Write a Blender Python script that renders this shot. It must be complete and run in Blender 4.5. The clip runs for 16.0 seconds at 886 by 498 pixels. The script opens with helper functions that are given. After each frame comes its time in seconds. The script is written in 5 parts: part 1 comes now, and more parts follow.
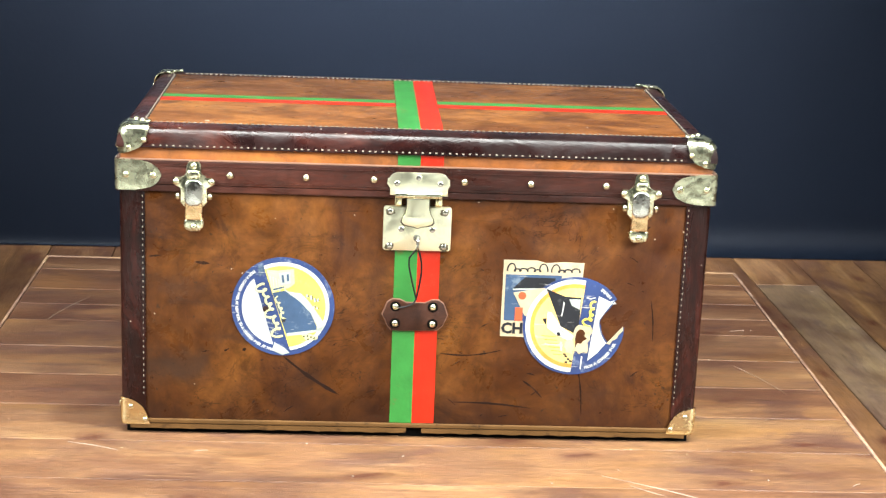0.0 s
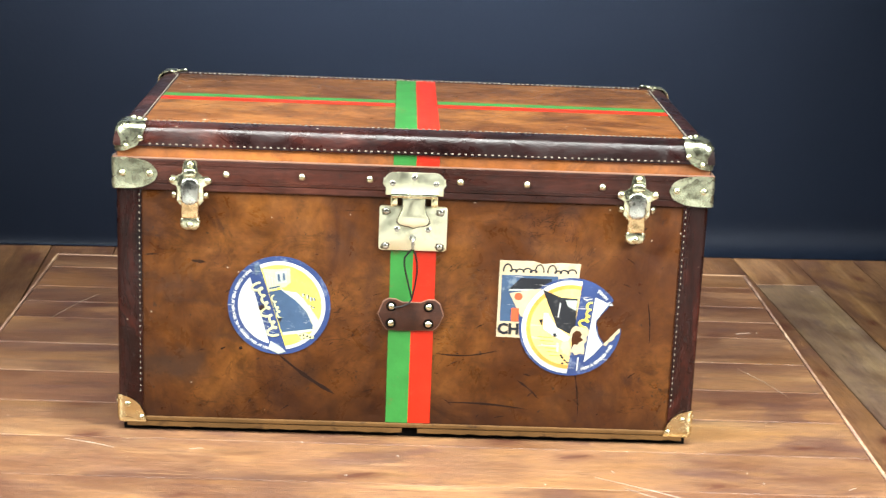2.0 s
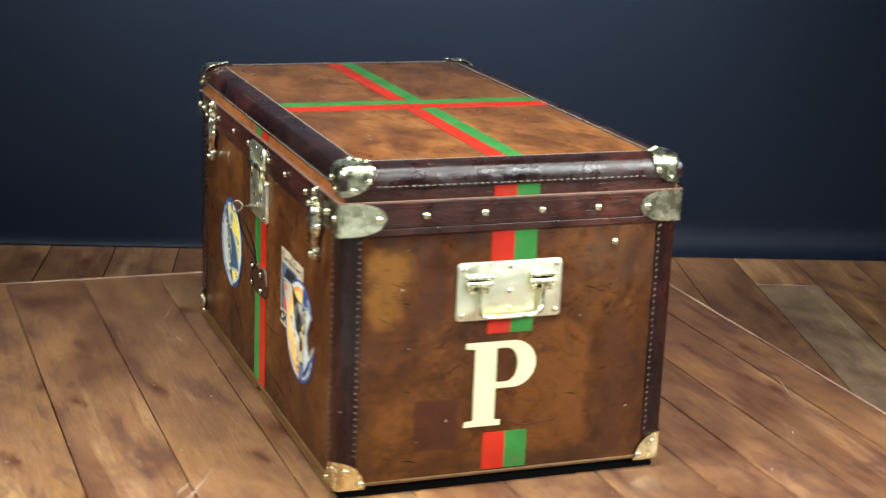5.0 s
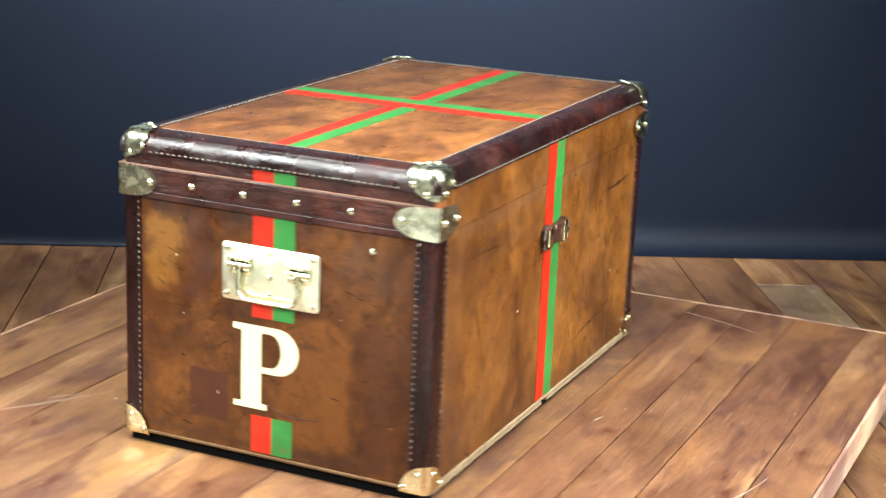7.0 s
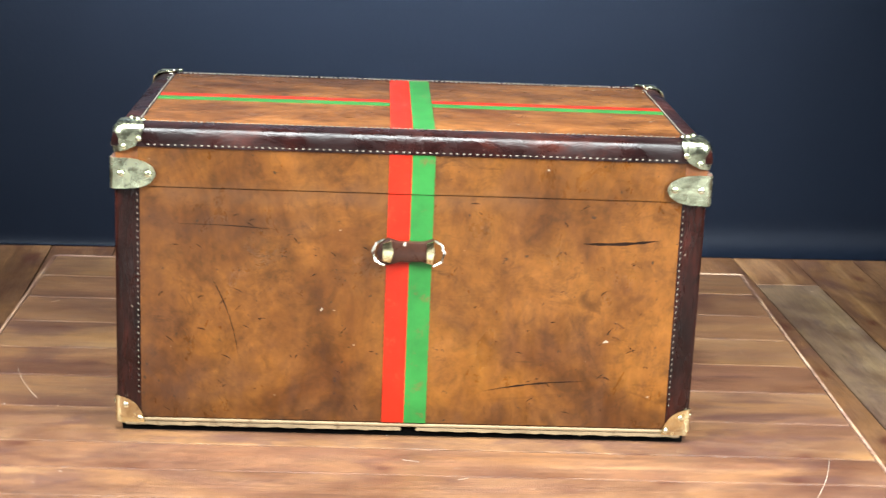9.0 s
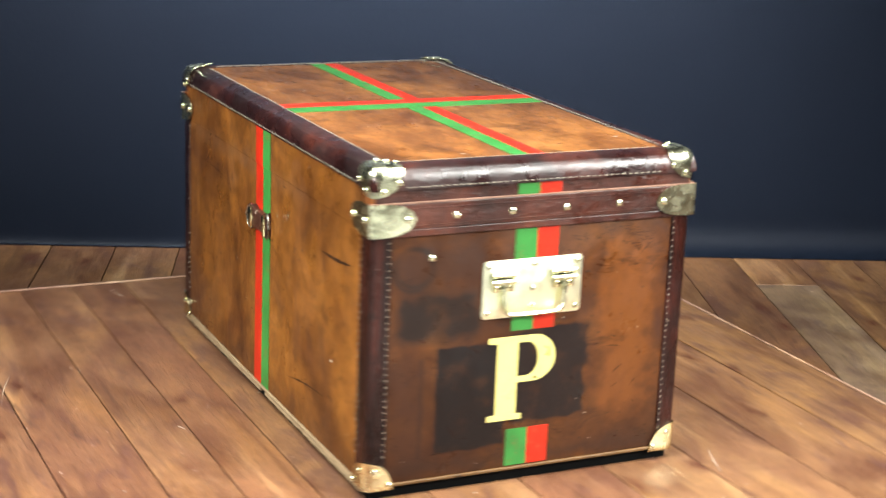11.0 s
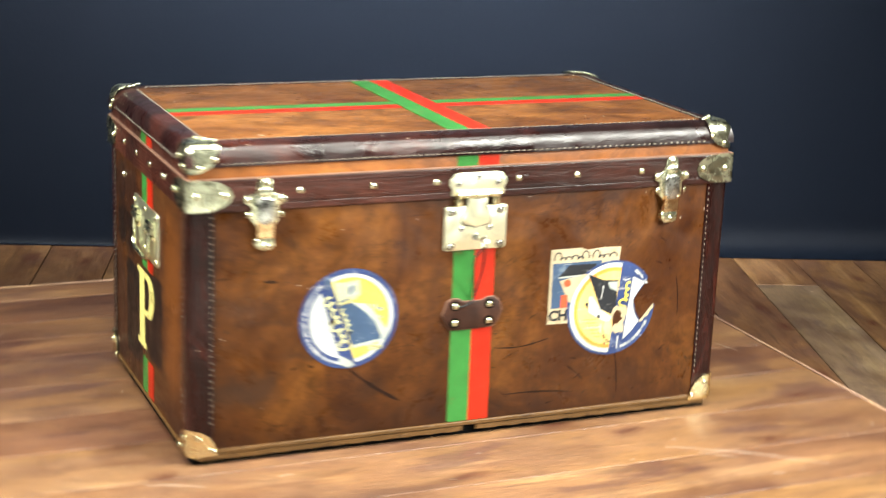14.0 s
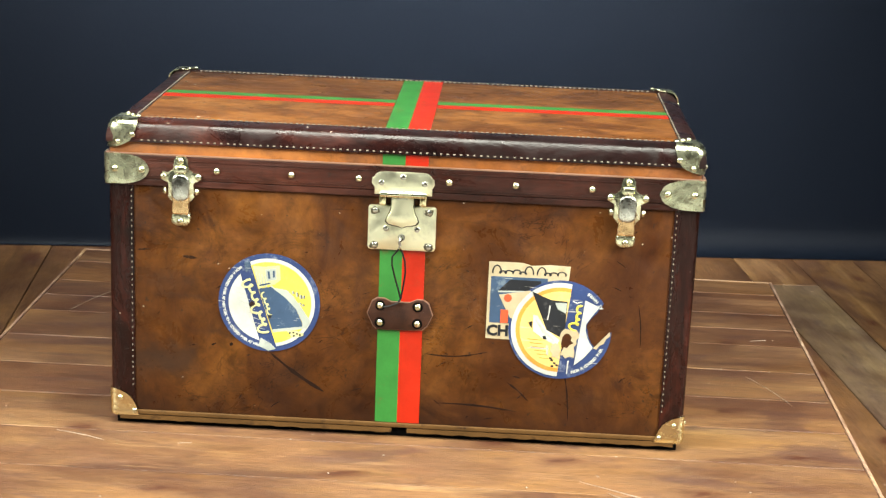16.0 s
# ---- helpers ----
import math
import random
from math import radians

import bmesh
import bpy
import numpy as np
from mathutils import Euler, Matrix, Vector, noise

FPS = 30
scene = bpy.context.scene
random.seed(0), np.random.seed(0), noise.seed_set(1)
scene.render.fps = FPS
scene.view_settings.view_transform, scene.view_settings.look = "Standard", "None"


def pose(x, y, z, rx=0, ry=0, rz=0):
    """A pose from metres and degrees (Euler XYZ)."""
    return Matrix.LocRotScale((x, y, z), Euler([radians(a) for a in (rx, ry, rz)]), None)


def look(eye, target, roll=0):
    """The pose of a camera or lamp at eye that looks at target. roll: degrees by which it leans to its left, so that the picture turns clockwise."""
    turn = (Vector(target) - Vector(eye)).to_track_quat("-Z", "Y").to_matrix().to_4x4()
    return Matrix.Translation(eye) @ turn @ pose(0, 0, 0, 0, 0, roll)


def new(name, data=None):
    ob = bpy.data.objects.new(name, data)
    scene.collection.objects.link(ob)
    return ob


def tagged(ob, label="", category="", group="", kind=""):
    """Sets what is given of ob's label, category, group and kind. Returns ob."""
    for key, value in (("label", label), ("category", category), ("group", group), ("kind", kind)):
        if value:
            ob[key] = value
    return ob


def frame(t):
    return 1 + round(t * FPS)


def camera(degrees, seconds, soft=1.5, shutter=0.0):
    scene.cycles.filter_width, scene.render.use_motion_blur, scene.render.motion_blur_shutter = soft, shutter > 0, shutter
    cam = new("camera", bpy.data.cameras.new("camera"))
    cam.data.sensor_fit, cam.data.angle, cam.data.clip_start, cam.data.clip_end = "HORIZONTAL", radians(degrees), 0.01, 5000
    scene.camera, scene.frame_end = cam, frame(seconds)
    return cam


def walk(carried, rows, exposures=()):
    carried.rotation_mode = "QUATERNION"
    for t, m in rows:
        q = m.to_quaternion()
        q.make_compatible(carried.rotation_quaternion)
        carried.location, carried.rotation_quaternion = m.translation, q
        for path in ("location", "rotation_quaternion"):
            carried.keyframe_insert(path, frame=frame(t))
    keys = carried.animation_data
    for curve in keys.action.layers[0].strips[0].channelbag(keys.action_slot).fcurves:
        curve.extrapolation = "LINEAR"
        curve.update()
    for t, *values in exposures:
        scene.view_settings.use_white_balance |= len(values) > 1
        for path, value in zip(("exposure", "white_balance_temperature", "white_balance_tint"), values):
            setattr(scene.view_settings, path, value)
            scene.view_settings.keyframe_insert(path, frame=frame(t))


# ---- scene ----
# ---------- camera ----------
cam = camera(29.72, 16.0, soft=1.3, shutter=1.0)
EYE = (0.0, -2.705, 0.9713)
VIEW = look(EYE, (0.0592, 0.069, 0.2198), 2.344)
walk(cam, [(0, VIEW), (16, VIEW)], [
    (0, -0.03, 6450, 9.0), (2, -0.03, 6450, 9.0), (3.2, 0.17, 6450, 9.0), (4.3, -0.2, 6380, 9.0), (5.5, -0.77, 6290, 9.0),
    (6, -0.53, 6260, 9.0), (6.5, -0.10, 6280, 9.0), (7, 0.08, 6300, 9.0), (7.5, 0.20, 6300, 9.0), (7.8, 0.16, 6150, 7.8),
    (8, 0.04, 6030, 7.0), (8.2, 0.04, 6030, 7.0), (10.5, 0.16, 6550, 10.0), (11, 0.02, 6600, 10.0), (11.5, -0.16, 6620, 10.0),
    (12, -0.27, 6640, 10.0), (12.5, -0.32, 6670, 10.0), (13, -0.01, 6760, 9.3), (13.5, 0.26, 6850, 8.7), (14, -0.12, 6850, 7.5),
    (14.5, -0.31, 7020, 6.0), (15, -0.41, 7020, 5.0), (16, -0.42, 7020, 5.0)])

# ---------- light ----------
world = bpy.data.worlds.new("world")
scene.world = world
world.use_nodes = True
world.node_tree.nodes["Background"].inputs[0].default_value = (0.9, 0.95, 1.0, 1)
world.node_tree.nodes["Background"].inputs[1].default_value = 0.02


def softbox(name, eye, target, sx, sy, watts, color, spread=180):
    data = bpy.data.lights.new(name, "AREA")
    data.shape, data.size, data.size_y, data.energy, data.color = "RECTANGLE", sx, sy, watts, color
    data.spread = radians(spread)
    ob = new(name, data)
    ob.matrix_world = look(eye, target)
    return ob


COOL = (0.97, 1.0, 0.96)
softbox("softbox_overhead", (0.12, -0.86, 2.22), (0.12, -0.80, 0.0), 2.2, 0.9, 64, COOL, 100)
softbox("softbox_east", (2.25, -1.6, 1.70), (0.40, -0.35, 0.20), 1.0, 1.2, 42, COOL, 70)
softbox("softbox_west", (-2.15, -1.6, 1.70), (-0.40, -0.35, 0.20), 1.0, 1.2, 36, COOL, 70)
softbox("background_light", (-0.25, 0.30, 1.55), (-0.15, 1.15, 0.98), 1.7, 0.2, 84, COOL, 80)


# ---------- materials ----------
def nodes_of(name):
    m = bpy.data.materials.new(name)
    m.use_nodes = True
    t = m.node_tree
    return m, t, t.nodes["Principled BSDF"]


class Net:
    """Short forms for building node trees."""

    def __init__(self, name):
        self.mat, self.t, self.bsdf = nodes_of(name)

    def node(self, kind, **inputs):
        n = self.t.nodes.new(kind)
        for k, v in inputs.items():
            self.put(n.inputs[k.replace("_", " ")], v)
        return n

    def put(self, socket, v):
        if isinstance(v, bpy.types.NodeSocket):
            self.t.links.new(v, socket)
        else:
            socket.default_value = v

    def coords(self, scale=(1, 1, 1), shift=None, rot=(0, 0, 0)):
        n = self.t.nodes.new("ShaderNodeMapping")
        self.put(n.inputs["Scale"], scale)
        self.put(n.inputs["Rotation"], rot)
        if shift is not None:
            self.put(n.inputs["Location"], shift)
        c = self.t.nodes.new("ShaderNodeTexCoord")
        self.t.links.new(c.outputs["Object"], n.inputs["Vector"])
        return n.outputs[0]

    def noise(self, vector, scale, detail=4.0, rough=0.55, distort=0.0):
        n = self.node("ShaderNodeTexNoise", Scale=scale, Detail=detail, Roughness=rough, Distortion=distort)
        self.put(n.inputs["Vector"], vector)
        return n.outputs["Fac"]

    def ramp(self, fac, *stops):
        n = self.t.nodes.new("ShaderNodeValToRGB")
        e = n.color_ramp.elements
        while len(e) < len(stops):
            e.new(0.5)
        for el, (p, c) in zip(e, stops):
            el.position = p
            el.color = (*c, 1) if isinstance(c, tuple) else (c, c, c, 1)
        self.put(n.inputs[0], fac)
        return n.outputs[0]

    def math(self, op, a, b=0.0, clamp=False):
        n = self.t.nodes.new("ShaderNodeMath")
        n.operation, n.use_clamp = op, clamp
        self.put(n.inputs[0], a)
        self.put(n.inputs[1], b)
        return n.outputs[0]

    def mix(self, fac, a, b, mode="MIX"):
        n = self.t.nodes.new("ShaderNodeMix")
        n.data_type, n.blend_type = "RGBA", mode
        self.put(n.inputs[0], fac)
        for i, v in ((6, a), (7, b)):
            self.put(n.inputs[i], (*v, 1) if isinstance(v, tuple) else v)
        return n.outputs[2]

    def random(self):
        return self.node("ShaderNodeObjectInfo").outputs["Random"]

    def bump(self, height, strength, distance):
        n = self.node("ShaderNodeBump", Strength=strength, Distance=distance, Height=height)
        self.put(self.bsdf.inputs["Normal"], n.outputs[0])

    def done(self, color, rough=0.5, metal=0.0, coat=0.0, spec=0.5):
        b = self.bsdf.inputs
        self.put(b["Base Color"], (*color, 1) if isinstance(color, tuple) else color)
        self.put(b["Roughness"], rough)
        self.put(b["Metallic"], metal)
        self.put(b["Coat Weight"], coat)
        self.put(b["Coat Roughness"], 0.25)
        self.put(b["Specular IOR Level"], spec)
        return self.mat

    def box_mask(self, lo, hi, soft=0.02, ragged=0.02):
        """1 inside an axis box of the thing's space, with ragged edges."""
        c = self.node("ShaderNodeTexCoord").outputs["Object"]
        nz = self.node("ShaderNodeTexNoise", Scale=28.0, Detail=4.0)
        self.put(nz.inputs["Vector"], c)
        off = self.node("ShaderNodeVectorMath")
        off.operation = "SUBTRACT"
        self.put(off.inputs[0], nz.outputs["Color"])
        off.inputs[1].default_value = (0.5, 0.5, 0.5)
        sc = self.node("ShaderNodeVectorMath")
        sc.operation = "SCALE"
        self.put(sc.inputs[0], off.outputs[0])
        sc.inputs["Scale"].default_value = ragged * 2
        add = self.node("ShaderNodeVectorMath")
        self.put(add.inputs[0], c)
        self.put(add.inputs[1], sc.outputs[0])
        sep = self.node("ShaderNodeSeparateXYZ")
        self.put(sep.inputs[0], add.outputs[0])
        out = None
        for i in range(3):
            mid, half = (lo[i] + hi[i]) / 2, (hi[i] - lo[i]) / 2
            d = self.math("ABSOLUTE", self.math("SUBTRACT", sep.outputs[i], mid))
            k = self.math("DIVIDE", self.math("SUBTRACT", half, d), soft, clamp=True)
            out = k if out is None else self.math("MULTIPLY", out, k)
        return out


HALF_X = 0.4455


def leather(name, dark, mid, light, rough=0.42, scuffs=1.0, stains=(), grain=(1, 1, 1), wrinkle=0.15, spec=0.5, rings=()):
    """Aged hide: cloudy colour, rubbed patches, fine grain, long dark smears and stains given as boxes."""
    n = Net(name)
    c = n.coords(grain)
    base = n.ramp(n.noise(c, 6.0, 8, 0.68, 0.9), (0.32, dark), (0.50, mid), (0.68, light))
    cloud = n.noise(n.coords((1, 1, 1.2), (5, 9, 1)), 3.2, 6, 0.62, 0.8)
    base = n.mix(0.9, base, n.ramp(cloud, (0.34, (0.48, 0.40, 0.38)), (0.50, (1.0, 1.0, 1.0)), (0.66, (1.30, 1.32, 1.30))), "MULTIPLY")
    fine = n.noise(c, 60.0, 5, 0.65)
    base = n.mix(0.38, base, n.ramp(fine, (0.28, 0.40), (0.66, 1.16)), "MULTIPLY")
    mottle = n.noise(n.coords((1, 1, 1), (8, 4, 2)), 24.0, 7, 0.72, 0.6)
    base = n.mix(0.62, base, n.ramp(mottle, (0.34, 0.45), (0.5, 1.0), (0.66, 1.28)), "MULTIPLY")
    blotch = n.ramp(n.noise(n.coords((1, 1, 1), (3, 1, 7)), 11.0, 8, 0.72, 0.9), (0.56, 0.0), (0.66, 0.62))
    base = n.mix(blotch, base, tuple(x * 0.42 for x in dark))
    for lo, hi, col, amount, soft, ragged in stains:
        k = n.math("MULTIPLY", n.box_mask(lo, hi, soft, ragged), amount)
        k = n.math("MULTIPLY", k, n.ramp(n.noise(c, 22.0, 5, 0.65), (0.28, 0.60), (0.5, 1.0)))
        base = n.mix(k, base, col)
    for centre, radius in rings:
        d = n.node("ShaderNodeVectorMath")
        d.operation = "DISTANCE"
        n.put(d.inputs[0], n.coords())
        d.inputs[1].default_value = centre
        k = n.math("SUBTRACT", 1.0, n.math("DIVIDE", n.math("ABSOLUTE", n.math("SUBTRACT", d.outputs["Value"], radius)), 0.006), clamp=True)
        base = n.mix(n.math("MULTIPLY", k, n.ramp(n.noise(c, 30.0, 4), (0.35, 0.3), (0.6, 0.9))), base, (0.016, 0.009, 0.007))
    if scuffs:
        # soft dark smears, lying every way
        for sc, rot, sh, lim, k in (((5.0, 6.0, 17.0), (0, radians(38), 0), (1, 2, 3), 0.60, 0.55), ((16.0, 16.0, 5.0), (0, radians(12), 0), (7, 2, 1), 0.63, 0.5), ((6.0, 8.0, 22.0), (0, radians(-28), 0), (4, 8, 2), 0.62, 0.5)):
            f = n.noise(n.coords(sc, sh, rot), 1.0, 7.0, 0.70, 0.8)
            base = n.mix(n.ramp(f, (lim, 0.0), (lim + 0.09, k * scuffs)), base, tuple(x * 0.30 for x in dark))
        # hairline cracks wander over the hide
        for scale, sh, keep in ((7.0, (2, 5, 1), 0.50), (13.0, (6, 3, 8), 0.53)):
            f = n.noise(n.coords((1, 1, 1), sh), scale, 5, 0.6, 1.2)
            line = n.math("SUBTRACT", 1.0, n.math("DIVIDE", n.math("ABSOLUTE", n.math("SUBTRACT", f, 0.5)), 0.006), clamp=True)
            where = n.ramp(n.noise(n.coords((1, 1, 1), (sh[2], sh[0], sh[1])), 6.0, 4, 0.6), (keep, 0.0), (keep + 0.08, 0.75 * scuffs))
            base = n.mix(n.math("MULTIPLY", line, where), base, tuple(x * 0.22 for x in dark))
        for sc, rot, sh, lim in (((8.0, 30.0, 120.0), (0, radians(-38), 0), (2, 6, 8), 0.68), ((8.0, 30.0, 120.0), (0, radians(63), 0), (8, 1, 3), 0.68)):
            f = n.noise(n.coords(sc, sh, rot), 1.0, 6.0, 0.66, 0.25)
            base = n.mix(n.ramp(f, (lim, 0.0), (lim + 0.05, 0.6 * scuffs)), base, tuple(x * 0.30 for x in dark))
        specks = n.ramp(n.noise(n.coords((1, 1, 1), (2, 2, 9)), 85.0, 3), (0.69, 0.0), (0.73, 0.8))
        base = n.mix(specks, base, (0.018, 0.010, 0.008))
        nick = n.ramp(n.noise(n.coords((1, 1, 1), (6, 1, 4)), 70.0, 2), (0.755, 0.0), (0.775, 0.8))
        base = n.mix(nick, base, (0.50, 0.42, 0.34))
    r = n.ramp(n.noise(c, 14.0, 6, 0.7, 0.6), (0.34, rough - 0.14), (0.66, rough + 0.22))
    relief = n.math("ADD", n.math("MULTIPLY", n.noise(c, 150.0, 4, 0.6), 0.25), n.math("MULTIPLY", n.noise(n.coords(grain, (1, 5, 2)), 32.0, 5, 0.6, 0.6), 1.0))
    n.bump(relief, wrinkle, 0.004)
    return n.done(base, r, 0.0, 0.0, spec)


FRONT_STAINS = (
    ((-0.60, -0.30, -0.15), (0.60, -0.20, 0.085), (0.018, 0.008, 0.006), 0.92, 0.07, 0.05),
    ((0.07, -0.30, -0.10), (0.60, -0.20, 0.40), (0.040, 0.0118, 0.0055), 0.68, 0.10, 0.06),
    ((-0.385, -0.30, 0.205), (-0.285, -0.20, 0.222), (0.022, 0.010, 0.007), 0.75, 0.014, 0.02),
    ((-0.330, -0.30, 0.152), (-0.215, -0.20, 0.168), (0.022, 0.010, 0.007), 0.75, 0.012, 0.02),
    ((-0.440, -0.30, 0.110), (-0.300, -0.20, 0.140), (0.020, 0.010, 0.007), 0.7, 0.02, 0.03),
    ((-0.080, -0.30, 0.13), (-0.045, -0.20, 0.30), (0.035, 0.013, 0.008), 0.55, 0.02, 0.03),
    ((-0.45, -0.30, 0.07), (-0.30, -0.20, 0.145), (0.03, 0.017, 0.012), 0.7, 0.03, 0.03),
    ((-0.20, -0.30, 0.075), (-0.13, -0.20, 0.115), (0.025, 0.012, 0.008), 0.7, 0.03, 0.03),
    ((0.20, -0.30, 0.05), (0.33, -0.20, 0.10), (0.03, 0.014, 0.009), 0.6, 0.04, 0.03),
    ((-0.40, -0.30, 0.22), (-0.30, -0.20, 0.25), (0.03, 0.015, 0.01), 0.5, 0.02, 0.03),
    ((-0.13, -0.30, 0.25), (-0.07, -0.20, 0.35), (0.045, 0.02, 0.012), 0.5, 0.04, 0.03),
    # end wall with the pale patches
    ((0.40, -0.225, 0.245), (0.50, -0.150, 0.375), (0.23, 0.098, 0.016), 0.5, 0.020, 0.030),
    ((0.40, -0.142, 0.060), (0.50, -0.072, 0.140), (0.050, 0.015, 0.008), 0.85, 0.004, 0.004),
    ((0.40, 0.005, 0.045), (0.50, 0.135, 0.250), (0.190, 0.066, 0.013), 0.38, 0.014, 0.018),
    ((0.40, 0.075, 0.27), (0.50, 0.23, 0.39), (0.030, 0.014, 0.009), 0.6, 0.05, 0.04),
    ((0.40, -0.145, 0.24), (0.50, -0.100, 0.385), (0.045, 0.015, 0.008), 0.6, 0.008, 0.012),
    ((0.40, 0.145, 0.03), (0.50, 0.20, 0.26), (0.06, 0.020, 0.009), 0.55, 0.02, 0.03),
    ((0.40, -0.26, 0.02), (0.50, 0.26, 0.050), (0.030, 0.013, 0.008), 0.75, 0.02, 0.02),
    ((0.40, -0.23, 0.04), (0.50, -0.195, 0.24), (0.05, 0.017, 0.009), 0.6, 0.02, 0.02),
    # end wall with the black stains
    ((-0.50, -0.30, 0.0), (-0.40, 0.30, 0.42), (0.036, 0.0125, 0.0065), 0.55, 0.03, 0.03),
    ((-0.50, -0.225, 0.07), (-0.40, -0.095, 0.37), (0.150, 0.047, 0.010), 0.6, 0.04, 0.05),
    ((-0.50, 0.075, 0.222), (-0.40, 0.222, 0.310), (0.010, 0.006, 0.005), 0.92, 0.018, 0.018),
    ((-0.50, 0.060, 0.29), (-0.40, 0.222, 0.385), (0.026, 0.011, 0.007), 0.8, 0.03, 0.03),
    ((-0.50, 0.036, 0.056), (-0.40, 0.152, 0.221), (0.007, 0.005, 0.005), 0.98, 0.005, 0.007),
    ((-0.50, -0.097, 0.088), (-0.40, 0.036, 0.236), (0.008, 0.005, 0.005), 0.96, 0.006, 0.016),
    ((-0.50, 0.168, 0.05), (-0.40, 0.178, 0.205), (0.012, 0.007, 0.006), 0.8, 0.004, 0.006),
    ((-0.50, 0.155, 0.02), (-0.40, 0.24, 0.215), (0.040, 0.015, 0.008), 0.7, 0.03, 0.03),
    ((-0.50, -0.075, 0.240), (-0.40, 0.06, 0.25), (0.02, 0.009, 0.006), 0.7, 0.008, 0.012),
    ((-0.50, -0.26, 0.02), (-0.40, 0.26, 0.058), (0.026, 0.012, 0.008), 0.8, 0.025, 0.02),
    ((-0.50, -0.24, 0.18), (-0.40, -0.20, 0.26), (0.04, 0.014, 0.008), 0.6, 0.02, 0.02),
)
BACK_STAINS = (
    ((-0.60, 0.20, -0.10), (0.60, 0.30, 0.085), (0.035, 0.014, 0.007), 0.85, 0.07, 0.06),
    ((-0.30, 0.20, 0.08), (-0.10, 0.30, 0.20), (0.06, 0.020, 0.009), 0.6, 0.08, 0.06),
    ((0.12, 0.20, 0.30), (0.46, 0.30, 0.37), (0.05, 0.020, 0.010), 0.65, 0.05, 0.05),
    ((0.33, 0.20, 0.0), (0.46, 0.30, 0.40), (0.05, 0.018, 0.008), 0.6, 0.06, 0.05),
    ((0.20, 0.20, 0.02), (0.45, 0.30, 0.14), (0.04, 0.016, 0.01), 0.75, 0.06, 0.04),
    ((-0.20, 0.20, 0.36), (0.40, 0.30, 0.405), (0.12, 0.055, 0.025), 0.55, 0.03, 0.02),
)
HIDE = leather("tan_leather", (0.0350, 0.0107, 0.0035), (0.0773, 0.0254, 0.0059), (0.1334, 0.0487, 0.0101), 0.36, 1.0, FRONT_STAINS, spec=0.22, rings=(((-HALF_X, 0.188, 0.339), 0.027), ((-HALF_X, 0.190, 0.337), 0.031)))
BACK_HIDE = leather("pale_tan_leather", (0.0775, 0.0253, 0.0053), (0.1476, 0.0521, 0.0088), (0.2030, 0.0762, 0.0129), 0.38, 0.55, BACK_STAINS, (1.3, 1, 0.8), spec=0.34)
LID_HIDE = leather("lid_leather", (0.0679, 0.0232, 0.0080), (0.1600, 0.0577, 0.0150), (0.2377, 0.0948, 0.0240), 0.40, 0.9, (), (0.7, 1.6, 1), spec=0.34)
STRIP_HIDE = leather("orange_leather", (0.19, 0.060, 0.013), (0.28, 0.090, 0.017), (0.34, 0.115, 0.022), 0.45, 0.0)
BAND = leather("dark_leather", (0.0070, 0.0032, 0.0034), (0.0190, 0.0056, 0.0050), (0.0600, 0.0150, 0.0095), 0.29, 0.6, (), (0.7, 1.2, 1.2), 0.45, 0.5)
POST = leather("upright_dark_leather", (0.0050, 0.0019, 0.0018), (0.0161, 0.0041, 0.0031), (0.0620, 0.0124, 0.0077), 0.24, 0.6, (), (2.6, 2.6, 0.55), 0.6, 0.26)
BELT = leather("brown_leather", (0.0153, 0.0049, 0.0038), (0.0408, 0.0111, 0.0072), (0.0723, 0.0213, 0.0127), 0.34, 0.9, (), (0.4, 1.5, 2.0), 0.6, 0.32)
TAG = leather("tag_leather", (0.018, 0.008, 0.006), (0.042, 0.016, 0.010), (0.085, 0.034, 0.019), 0.33, 0.6, spec=0.3)


def metal(name, color, tarnish, rough=0.2, dents=0.3):
    n = Net(name)
    c = n.coords()
    k = n.ramp(n.noise(c, 45.0, 6, 0.7, 0.4), (0.52, 0.0), (0.74, 0.85))
    col = n.mix(k, color, tarnish)
    r = n.ramp(n.noise(c, 60.0, 5, 0.65), (0.3, rough - 0.08), (0.75, rough + 0.16))
    n.bump(n.noise(c, 26.0, 2, 0.5), dents, 0.006)
    return n.done(col, r, 1.0)


BRASS = metal("polished_brass", (0.74, 0.75, 0.53), (0.20, 0.20, 0.12), 0.23, 0.26)
WARM_BRASS = metal("aged_brass", (0.82, 0.75, 0.45), (0.36, 0.27, 0.12), 0.20, 0.24)
PALE_BRASS = metal("pale_brass", (0.90, 0.90, 0.66), (0.62, 0.61, 0.43), 0.36, 0.10)
COPPER = metal("reddish_brass", (0.86, 0.58, 0.30), (0.45, 0.26, 0.12), 0.22, 0.15)
STEEL = metal("dull_steel", (0.50, 0.50, 0.45), (0.16, 0.15, 0.13), 0.24)


